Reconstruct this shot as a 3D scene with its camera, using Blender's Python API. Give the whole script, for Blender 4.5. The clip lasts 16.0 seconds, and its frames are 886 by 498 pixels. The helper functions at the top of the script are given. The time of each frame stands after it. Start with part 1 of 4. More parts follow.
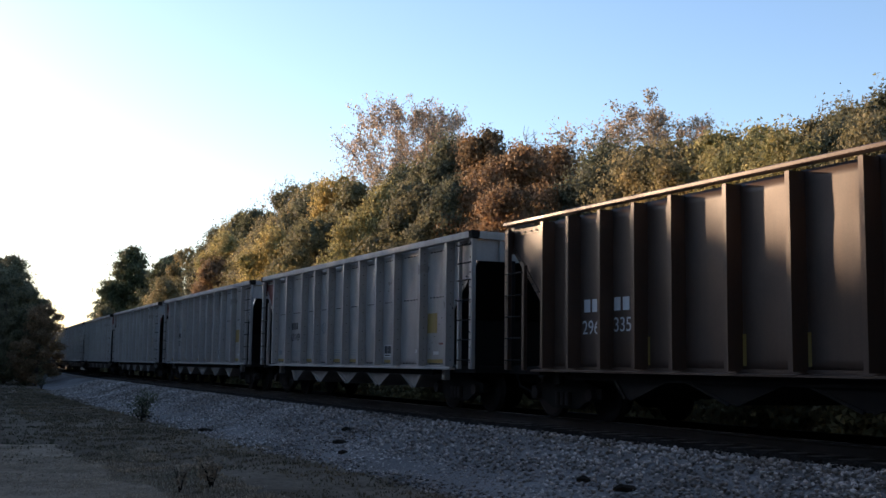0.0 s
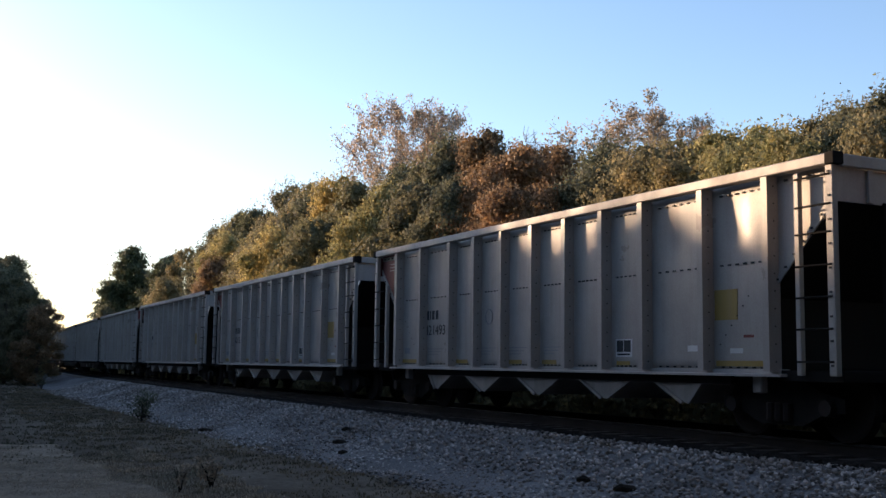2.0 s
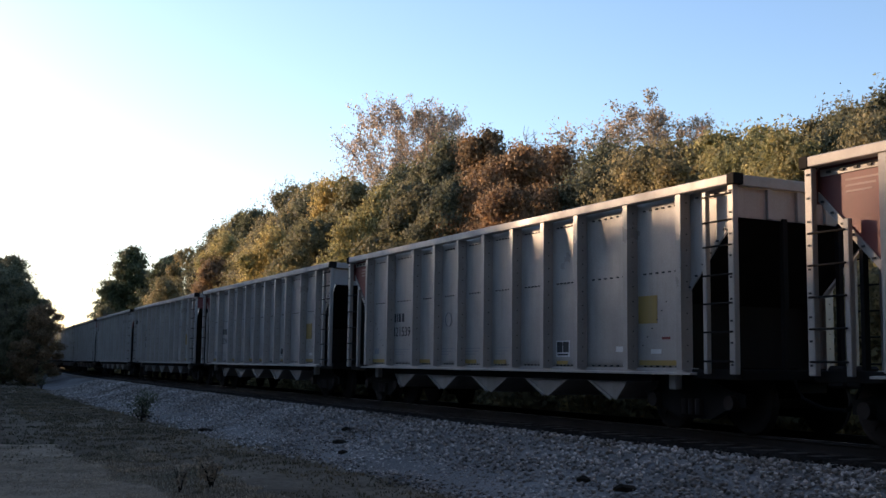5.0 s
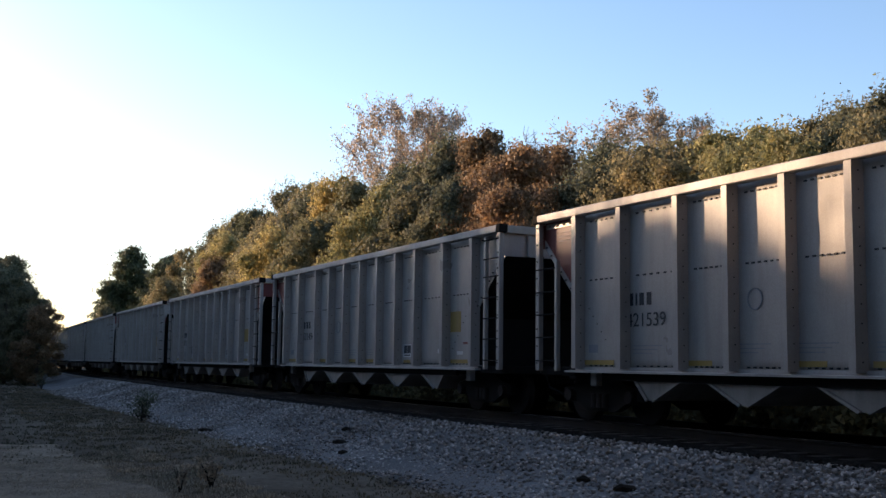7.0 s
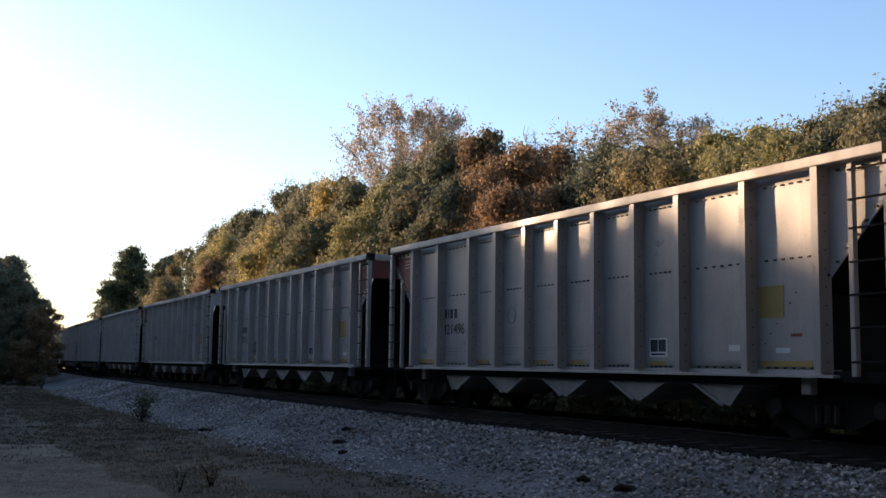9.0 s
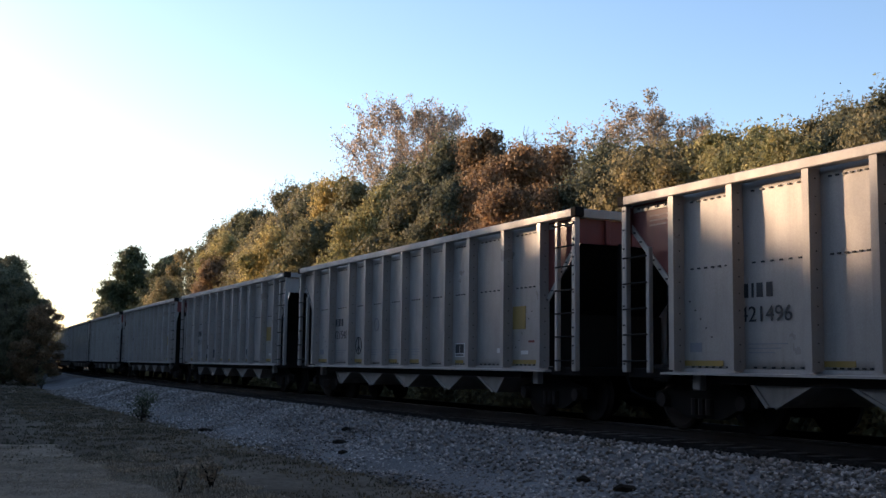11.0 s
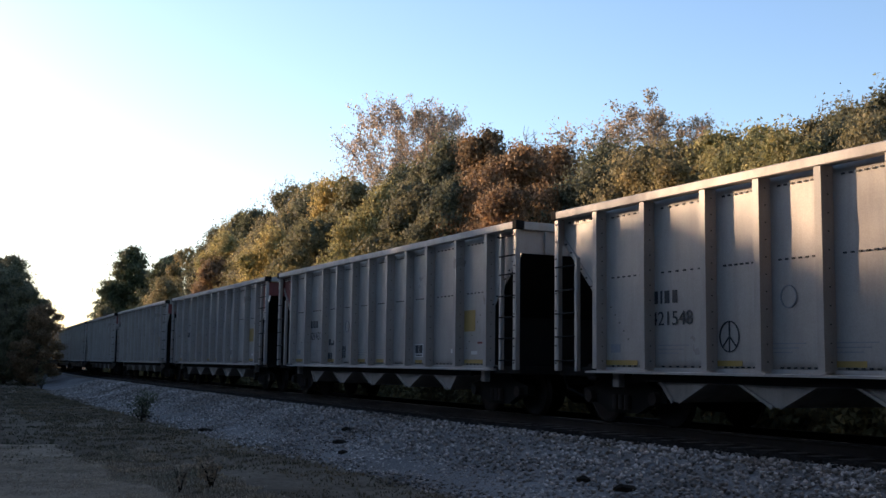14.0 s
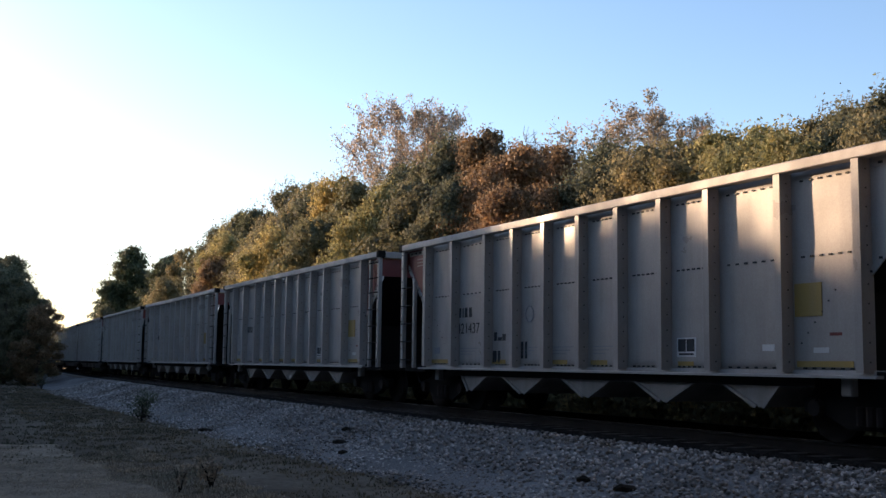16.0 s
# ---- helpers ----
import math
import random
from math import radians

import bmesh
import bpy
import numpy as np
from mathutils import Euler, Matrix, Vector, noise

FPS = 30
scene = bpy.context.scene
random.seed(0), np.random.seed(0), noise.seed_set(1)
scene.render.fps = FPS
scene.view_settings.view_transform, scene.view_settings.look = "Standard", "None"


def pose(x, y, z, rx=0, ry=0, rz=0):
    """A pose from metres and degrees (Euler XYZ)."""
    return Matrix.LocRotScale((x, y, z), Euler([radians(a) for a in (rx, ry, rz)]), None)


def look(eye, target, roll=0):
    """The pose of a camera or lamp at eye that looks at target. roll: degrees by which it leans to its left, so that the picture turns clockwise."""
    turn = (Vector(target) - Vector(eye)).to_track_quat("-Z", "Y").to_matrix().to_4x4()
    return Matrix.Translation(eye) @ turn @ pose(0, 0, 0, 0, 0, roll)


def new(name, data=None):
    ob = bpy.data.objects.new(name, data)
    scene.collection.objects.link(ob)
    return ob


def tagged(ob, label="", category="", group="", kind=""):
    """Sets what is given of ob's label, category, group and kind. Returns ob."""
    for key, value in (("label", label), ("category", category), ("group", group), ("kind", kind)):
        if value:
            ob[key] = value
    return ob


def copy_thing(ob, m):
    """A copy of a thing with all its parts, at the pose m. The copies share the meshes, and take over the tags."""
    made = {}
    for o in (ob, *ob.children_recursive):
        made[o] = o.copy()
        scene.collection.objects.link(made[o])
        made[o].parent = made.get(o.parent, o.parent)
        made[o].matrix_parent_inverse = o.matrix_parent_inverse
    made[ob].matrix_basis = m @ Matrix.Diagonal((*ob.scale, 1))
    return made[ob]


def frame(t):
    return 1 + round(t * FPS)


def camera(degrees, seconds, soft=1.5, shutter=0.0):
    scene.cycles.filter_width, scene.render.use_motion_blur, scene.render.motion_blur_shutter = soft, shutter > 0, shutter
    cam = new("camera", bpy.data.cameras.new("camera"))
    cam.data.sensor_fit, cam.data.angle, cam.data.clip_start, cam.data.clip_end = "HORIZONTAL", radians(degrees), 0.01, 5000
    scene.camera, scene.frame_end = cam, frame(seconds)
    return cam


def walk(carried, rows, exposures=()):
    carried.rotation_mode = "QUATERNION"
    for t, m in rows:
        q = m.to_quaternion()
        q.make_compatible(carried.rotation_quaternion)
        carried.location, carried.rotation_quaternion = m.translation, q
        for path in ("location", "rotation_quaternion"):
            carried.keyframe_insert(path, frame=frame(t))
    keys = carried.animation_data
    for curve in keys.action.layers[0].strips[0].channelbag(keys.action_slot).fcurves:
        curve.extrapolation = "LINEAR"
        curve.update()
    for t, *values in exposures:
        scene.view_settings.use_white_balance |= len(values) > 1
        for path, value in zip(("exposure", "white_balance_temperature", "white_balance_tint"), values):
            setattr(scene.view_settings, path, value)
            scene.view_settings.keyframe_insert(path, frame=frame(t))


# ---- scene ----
# The camera stands still beside the line, eye about 1.8 m over the verge.
EYE = (0.0, 0.0, 0.967)
cam = camera(44.44, 16.0, soft=1.5)
AIM = look(EYE, (0.0, math.cos(radians(6.074)), 0.967 + math.sin(radians(6.074))), 0.765)
walk(cam, [(0.0, AIM), (16.0, AIM)], exposures=[(0.0, 1.12, 6180, 20), (16.0, 1.12, 6180, 20)])

# ---- light: low evening sun over the trees beside the line ----
SUN_AZIMUTH, SUN_HEIGHT = radians(-52), radians(9.0)
world = bpy.data.worlds.new("evening_sky")
scene.world = world
world.use_nodes = True
wt = world.node_tree
sky = wt.nodes.new("ShaderNodeTexSky")
sky.sky_type, sky.sun_disc = "NISHITA", False
sky.sun_elevation, sky.sun_rotation = SUN_HEIGHT, SUN_AZIMUTH
sky.air_density, sky.dust_density, sky.ozone_density = 1.0, 0.6, 2.0
wt.nodes["Background"].inputs["Strength"].default_value = 0.15
wt.links.new(sky.outputs[0], wt.nodes["Background"].inputs["Color"])
sun_dir = Vector((math.sin(SUN_AZIMUTH) * math.cos(SUN_HEIGHT), math.cos(SUN_AZIMUTH) * math.cos(SUN_HEIGHT), math.sin(SUN_HEIGHT)))
sun_data = bpy.data.lights.new("sun", "SUN")
sun_data.energy, sun_data.angle, sun_data.color = 4.2, radians(1.2), (1.0, 0.70, 0.40)
sun = new("sun", sun_data)
sun.matrix_world = look((0, 0, 60), Vector((0, 0, 60)) - sun_dir)


# ---- the line of the track: s runs along it with the train, off to the side away from the camera ----
GAUSS, WEIGHT = np.polynomial.legendre.leggauss(10)


def heading(s):
    return radians(-62.951) + 0.00085 * s + 0.00000083 * s * s


def track(s, off=0.0):
    """Plan point at s; off 0 is the near side of the cars, 1.55 the middle of the track."""
    th = heading((GAUSS + 1) / 2 * s)
    h = heading(s)
    return (6.005 + float(np.sum(WEIGHT * np.cos(th))) * s / 2 - math.sin(h) * off,
            11.599 + float(np.sum(WEIGHT * np.sin(th))) * s / 2 + math.cos(h) * off)


def run(t):
    return 4.8609 * t - 0.015093 * t * t + 0.000473 * t ** 3


# ---- materials ----
def material(name, base, rough=0.7, metal=0.0, spec=0.4):
    m = bpy.data.materials.new(name)
    m.use_nodes = True
    b = m.node_tree.nodes["Principled BSDF"]
    b.inputs["Base Color"].default_value = (*base, 1)
    b.inputs["Roughness"].default_value = rough
    b.inputs["Metallic"].default_value = metal
    b.inputs["Specular IOR Level"].default_value = spec
    return m, m.node_tree, b


def noise_node(nt, scale, detail=4, rough=0.6, stretch=None):
    co = nt.nodes.new("ShaderNodeTexCoord")
    n = nt.nodes.new("ShaderNodeTexNoise")
    n.inputs["Scale"].default_value, n.inputs["Detail"].default_value, n.inputs["Roughness"].default_value = scale, detail, rough
    src = co.outputs["Object"]
    if stretch:
        mp = nt.nodes.new("ShaderNodeMapping")
        mp.inputs["Scale"].default_value = stretch
        nt.links.new(src, mp.inputs["Vector"])
        src = mp.outputs[0]
    nt.links.new(src, n.inputs["Vector"])
    return n


def ramp(nt, src, stops):
    r = nt.nodes.new("ShaderNodeValToRGB")
    while len(r.color_ramp.elements) < len(stops):
        r.color_ramp.elements.new(0.5)
    for e, (p, c) in zip(r.color_ramp.elements, stops):
        e.position, e.color = p, (*c, 1)
    nt.links.new(src, r.inputs[0])
    return r


def mix(nt, fac, a, b, mode="MIX"):
    n = nt.nodes.new("ShaderNodeMix")
    n.data_type, n.blend_type = "RGBA", mode
    if isinstance(fac, float):
        n.inputs[0].default_value = fac
    else:
        nt.links.new(fac, n.inputs[0])
    for src, i in ((a, 6), (b, 7)):
        if isinstance(src, tuple):
            n.inputs[i].default_value = (*src, 1)
        else:
            nt.links.new(src, n.inputs[i])
    return n.outputs[2]


def bump(nt, b, src, strength=0.3, dist=0.01):
    n = nt.nodes.new("ShaderNodeBump")
    n.inputs["Strength"].default_value, n.inputs["Distance"].default_value = strength, dist
    nt.links.new(src, n.inputs["Height"])
    nt.links.new(n.outputs[0], b.inputs["Normal"])


def painted(name, base, grime, rough=0.5, metal=0.0, spec=0.4, amount=0.55):
    """Weathered paint: blotches, streaks that run down, fine grain."""
    m, nt, b = material(name, base, rough, metal, spec)
    big = noise_node(nt, 0.9, 5)
    streak = noise_node(nt, 1.0, 5, 0.65, (5.0, 5.0, 0.45))
    fine = noise_node(nt, 45.0, 3)
    f1 = ramp(nt, big.outputs["Fac"], [(0.38, (0, 0, 0)), (0.72, (amount, amount, amount))])
    f2 = ramp(nt, streak.outputs["Fac"], [(0.45, (0, 0, 0)), (0.75, (amount, amount, amount))])
    c = mix(nt, f1.outputs[0], base, grime)
    c = mix(nt, f2.outputs[0], c, grime)
    f3 = ramp(nt, fine.outputs["Fac"], [(0.3, (0.86, 0.86, 0.86)), (0.7, (1.0, 1.0, 1.0))])
    c = mix(nt, 1.0, c, f3.outputs[0], "MULTIPLY")
    info = nt.nodes.new("ShaderNodeObjectInfo")
    v = ramp(nt, info.outputs["Random"], [(0.0, (0.9, 0.9, 0.9)), (1.0, (1.0, 1.0, 1.0))])
    c = mix(nt, 1.0, c, v.outputs[0], "MULTIPLY")
    nt.links.new(c, b.inputs["Base Color"])
    r = ramp(nt, big.outputs["Fac"], [(0.3, (rough - 0.1,) * 3), (0.7, (rough + 0.15,) * 3)])
    nt.links.new(r.outputs[0], b.inputs["Roughness"])
    bump(nt, b, fine.outputs["Fac"], 0.12, 0.004)
    return m


def foliage(name, dark, light, through_light=0.5):
    """Leaves: each its own tint, with light coming through."""
    m, nt, b = material(name, dark, 0.6, 0.0, 0.25)
    geo = nt.nodes.new("ShaderNodeNewGeometry")
    info = nt.nodes.new("ShaderNodeObjectInfo")
    r = ramp(nt, geo.outputs["Random Per Island"], [(0.0, dark), (0.75, light), (1.0, tuple(min(1, v * 1.35) for v in light))])
    t = ramp(nt, info.outputs["Random"], [(0.0, (0.80, 0.84, 0.82)), (0.5, (1.0, 1.0, 1.0)), (1.0, (1.15, 1.04, 0.90))])
    c = mix(nt, 1.0, r.outputs[0], t.outputs[0], "MULTIPLY")
    clump = noise_node(nt, 0.7, 3)
    cl = ramp(nt, clump.outputs["Fac"], [(0.32, (0.60, 0.66, 0.62)), (0.52, (0.95, 0.95, 0.95)), (0.72, (1.22, 1.08, 0.92))])
    c = mix(nt, 1.0, c, cl.outputs[0], "MULTIPLY")
    nt.links.new(c, b.inputs["Base Color"])
    tl = nt.nodes.new("ShaderNodeBsdfTranslucent")
    nt.links.new(c, tl.inputs["Color"])
    mx = nt.nodes.new("ShaderNodeMixShader")
    mx.inputs[0].default_value = through_light
    nt.links.new(b.outputs[0], mx.inputs[1])
    nt.links.new(tl.outputs[0], mx.inputs[2])
    nt.links.new(mx.outputs[0], nt.nodes["Material Output"].inputs["Surface"])
    return m


def earthy(name, stops, scale=0.5, fine_scale=30.0, rough=0.95, relief=0.5, dist=0.03):
    m, nt, b = material(name, stops[0][1], rough, 0.0, 0.0)
    big = noise_node(nt, scale, 6, 0.65)
    fine = noise_node(nt, fine_scale, 5, 0.7)
    r = ramp(nt, big.outputs["Fac"], stops)
    f = ramp(nt, fine.outputs["Fac"], [(0.3, (0.55, 0.55, 0.55)), (0.7, (1.1, 1.1, 1.1))])
    c = mix(nt, 1.0, r.outputs[0], f.outputs[0], "MULTIPLY")
    nt.links.new(c, b.inputs["Base Color"])
    bump(nt, b, fine.outputs["Fac"], relief, dist)
    return m


# Stone with the train's shade put into its dark colour.
DARK_STONE = earthy("shade_dark_stone", [(0.3, (0.02, 0.018, 0.016)), (0.7, (0.06, 0.052, 0.045))], 4.0, 20.0)
GREY = painted("weathered_grey_paint", (0.45, 0.412, 0.372), (0.26, 0.228, 0.198), 0.36, 0.1, 0.45, 0.42)
PALE = painted("pale_grey_chord_paint", (0.49, 0.455, 0.415), (0.30, 0.27, 0.24), 0.5, 0.1, 0.4)
RED = painted("faded_red_paint", (0.22, 0.045, 0.035), (0.11, 0.04, 0.035), 0.5)
BROWN = painted("dark_brown_paint", (0.105, 0.064, 0.044), (0.058, 0.041, 0.033), 0.40, 0.1, 0.5)
# Black steel; also carries the shade of end recesses and underframe as colour.
BLACK = painted("black_steel_and_shade", (0.014, 0.013, 0.0125), (0.022, 0.018, 0.015), 0.8, 0.0, 0.1)
STEEL = painted("worn_rail_steel", (0.26, 0.23, 0.20), (0.12, 0.08, 0.06), 0.35, 0.8)
RUST = painted("rusty_steel", (0.035, 0.027, 0.023), (0.022, 0.018, 0.016), 0.85, 0.0, 0.2)
CHUTE = painted("dusty_chute_paint", (0.30, 0.28, 0.255), (0.15, 0.135, 0.12), 0.7)
FAINT = painted("faint_stencil", (0.45, 0.30, 0.27), (0.30, 0.18, 0.16), 0.6)
YELLOW = painted("faded_yellow_paint", (0.40, 0.26, 0.06), (0.33, 0.25, 0.13), 0.55, amount=0.4)
WHITE = painted("white_lettering", (0.75, 0.75, 0.73), (0.55, 0.54, 0.5), 0.6, amount=0.3)
INK = painted("dark_lettering", (0.025, 0.027, 0.032), (0.06, 0.06, 0.06), 0.6, amount=0.3)
GREY_INK = painted("worn_stencil", (0.27, 0.28, 0.30), (0.33, 0.33, 0.33), 0.6)
STONE = bpy.data.materials.new("crushed_stone")
STONE.use_nodes = True
snt = STONE.node_tree
sb = snt.nodes["Principled BSDF"]
sb.inputs["Roughness"].default_value = 0.9
sb.inputs["Specular IOR Level"].default_value = 0.1
sgeo = snt.nodes.new("ShaderNodeNewGeometry")
sr = ramp(snt, sgeo.outputs["Random Per Island"], [(0.0, (0.12, 0.114, 0.106)), (0.4, (0.35, 0.33, 0.31)), (0.8, (0.55, 0.52, 0.49)), (1.0, (0.78, 0.74, 0.69))])
sn = noise_node(snt, 0.35, 4)
sd = ramp(snt, sn.outputs["Fac"], [(0.35, (0.54, 0.475, 0.425)), (0.62, (1.0, 0.935, 0.885))])
snt.links.new(mix(snt, 1.0, sr.outputs[0], sd.outputs[0], "MULTIPLY"), sb.inputs["Base Color"])
BALLAST = earthy("ballast_bed", [(0.3, (0.16, 0.147, 0.136)), (0.7, (0.31, 0.285, 0.264))], 0.6, 22.0, relief=0.8)
# Ballast tone that holds the shade beneath the cars.
SHADED_BED = earthy("shade_dark_ballast", [(0.3, (0.022, 0.019, 0.017)), (0.7, (0.045, 0.038, 0.033))], 0.8, 20.0, relief=0.8)
TIE = painted("creosoted_wood", (0.035, 0.028, 0.022), (0.06, 0.048, 0.04), 0.85)
EARTH = earthy("verge_earth", [(0.25, (0.12, 0.094, 0.067)), (0.5, (0.19, 0.150, 0.110)), (0.75, (0.27, 0.215, 0.16))], 0.22, 8.0, relief=0.7, dist=0.05)
MATTED = earthy("matted_straw", [(0.25, (0.20, 0.150, 0.104)), (0.5, (0.33, 0.252, 0.178)), (0.75, (0.46, 0.355, 0.255))], 1.6, 14.0, relief=0.8, dist=0.04)
BARK = earthy("tree_bark", [(0.3, (0.09, 0.07, 0.055)), (0.7, (0.20, 0.17, 0.14))], 2.0, 18.0)
PALE_BARK = earthy("pale_bark", [(0.3, (0.22, 0.20, 0.175)), (0.7, (0.42, 0.39, 0.35))], 2.0, 18.0)
DRY_WOOD = earthy("rotten_wood", [(0.3, (0.03, 0.025, 0.02)), (0.7, (0.06, 0.05, 0.04))], 3.0, 20.0)
LEAF = {
    "olive": foliage("olive_leaves", (0.150, 0.138, 0.075), (0.315, 0.275, 0.150)),
    "green": foliage("green_leaves", (0.085, 0.090, 0.058), (0.205, 0.202, 0.125)),
    "yellow": foliage("yellowing_leaves", (0.255, 0.225, 0.090), (0.48, 0.415, 0.190)),
    "rust": foliage("rust_leaves", (0.175, 0.112, 0.064), (0.33, 0.220, 0.125)),
    "tan": foliage("tan_leaves", (0.30, 0.235, 0.185), (0.54, 0.44, 0.35)),
    "pine": foliage("pine_needles", (0.055, 0.070, 0.042), (0.130, 0.145, 0.080), 0.3),
}
GRASS = foliage("dull_green_grass", (0.105, 0.086, 0.056), (0.165, 0.134, 0.088))
STRAW = foliage("dry_straw_grass", (0.25, 0.195, 0.14), (0.46, 0.365, 0.27))


# ---- mesh tools ----
def part(name, bm, mat, parent=None, label="", smooth=False):
    me = bpy.data.meshes.new(name)
    bm.to_mesh(me)
    bm.free()
    me.materials.append(mat)
    if smooth:
        me.polygons.foreach_set("use_smooth", [True] * len(me.polygons))
    ob = new(name, me)
    ob.parent = parent
    return tagged(ob, label)


def box(bm, x0, x1, y0, y1, z0, z1, bevel=0.0):
    r = bmesh.ops.create_cube(bm, size=1.0, matrix=Matrix.Translation(((x0 + x1) / 2, (y0 + y1) / 2, (z0 + z1) / 2)) @ Matrix.Diagonal((abs(x1 - x0), abs(y1 - y0), abs(z1 - z0), 1)))
    if bevel:
        edges = {e for v in r["verts"] for e in v.link_edges}
        bmesh.ops.bevel(bm, geom=list(edges), offset=bevel, segments=1, affect="EDGES")
    return bm


def prism(bm, outline, a, b, axis="y"):
    """An outline of (x, z) points swept along y from a to b, or of (x, y) points along z, or of (y, z) points along x."""
    def at(p, d):
        return {"y": (p[0], d, p[1]), "z": (p[0], p[1], d), "x": (d, p[0], p[1])}[axis]
    lo, hi = [bm.verts.new(at(p, a)) for p in outline], [bm.verts.new(at(p, b)) for p in outline]
    n = len(outline)
    bm.faces.new(lo), bm.faces.new(hi)
    for i in range(n):
        bm.faces.new((lo[i], lo[(i + 1) % n], hi[(i + 1) % n], hi[i]))
    bmesh.ops.recalc_face_normals(bm, faces=bm.faces)
    return bm


def tube(bm, points, radii, sides=6):
    """A tapered tube through points."""
    rings = []
    for i, p in enumerate(points):
        p = Vector(p)
        d = (Vector(points[min(i + 1, len(points) - 1)]) - Vector(points[max(i - 1, 0)])).normalized()
        u = d.orthogonal().normalized()
        w = d.cross(u)
        rings.append([bm.verts.new(p + (u * math.cos(a) + w * math.sin(a)) * radii[i]) for a in (2 * math.pi * k / sides for k in range(sides))])
    for a, b in zip(rings, rings[1:]):
        for k in range(sides):
            bm.faces.new((a[k], a[(k + 1) % sides], b[(k + 1) % sides], b[k]))
    bm.faces.new(rings[-1])
    bm.faces.new(rings[0][::-1])
    return bm


def raw_mesh(name, verts, faces, mat, parent=None, smooth=False):
    """A mesh from numpy arrays of corners and of equal faces."""
    me = bpy.data.meshes.new(name)
    n, k = faces.shape
    me.vertices.add(len(verts))
    me.vertices.foreach_set("co", np.asarray(verts, np.float32).ravel())
    me.loops.add(n * k)
    me.loops.foreach_set("vertex_index", faces.astype(np.int32).ravel())
    me.polygons.add(n)
    me.polygons.foreach_set("loop_start", np.arange(0, n * k, k, dtype=np.int32))
    me.polygons.foreach_set("use_smooth", np.full(n, smooth))
    me.update(calc_edges=True)
    me.materials.append(mat)
    ob = new(name, me)
    ob.parent = parent
    return ob


# ---- ground, ballast and track ----
def smoothstep(a, b, x):
    u = min(1.0, max(0.0, (x - a) / (b - a)))
    return u * u * (3 - 2 * u)


def ground_height(s, off):
    """Height of the ground: ballast bank on both sides, verge before, low bank behind."""
    n = -off if off < 1.55 else off - 3.1
    z = -0.23 - 0.62 * smoothstep(0.5, 3.6, n)
    z += 0.14 * noise.noise((s * 0.16, off * 0.22, 0.0)) * smoothstep(2.5, 5.0, n)
    z += 0.05 * noise.noise((s * 0.9, off * 0.9, 4.0)) * smoothstep(2.0, 4.0, n)
    if off > 1.55:
        z += 1.6 * smoothstep(5.0, 18.0, n)
    else:
        z += 0.35 * smoothstep(7.0, 14.0, n) * smoothstep(-20.0, -60.0, s)
    return z


def ground_sheet():
    ss = list(np.linspace(-400, -130, 46)) + list(np.linspace(-126, -46, 61)) + list(np.linspace(-45, 12, 130)) + list(np.linspace(14, 60, 20))
    offs = [-300, -200, -130, -80, -50, -35, -25, -18, -14] + list(np.linspace(-12, 6, 91)) + [7, 8.5, 10, 12, 15, 19, 25, 35, 60, 110, 200, 300]
    bm = bmesh.new()
    grid = [[bm.verts.new((*track(s, o), ground_height(s, o))) for o in offs] for s in ss]
    for i in range(len(ss) - 1):
        for j in range(len(offs) - 1):
            bm.faces.new((grid[i][j], grid[i][j + 1], grid[i + 1][j + 1], grid[i + 1][j]))
    lo = [bm.verts.new((x, y, -1.2)) for x, y in ((-2500, -2500), (2500, -2500), (2500, 2500), (-2500, 2500))]
    bm.faces.new(lo)
    return tagged(part("ground", bm, EARTH, None, "", True), "dull earth verge with patches of dry grass", "ground", kind="structure")


def strip(name, mat, off0, off1, lift, s0=-330, s1=30, steps=260, label="", category=""):
    """A long bed that follows the track, with thickness."""
    bm = bmesh.new()
    rows = []
    m = 9
    for s in np.linspace(s0, s1, steps):
        row = []
        for k in range(m):
            o = off0 + (off1 - off0) * k / (m - 1)
            row.append(bm.verts.new((*track(s, o), ground_height(s, o) + (lift if 0 < k < m - 1 else -0.05))))
        rows.append(row)
    for a, b in zip(rows, rows[1:]):
        for k in range(m - 1):
            bm.faces.new((a[k], a[k + 1], b[k + 1], b[k]))
    return tagged(part(name, bm, mat, None, "", True), label, category, kind="structure")


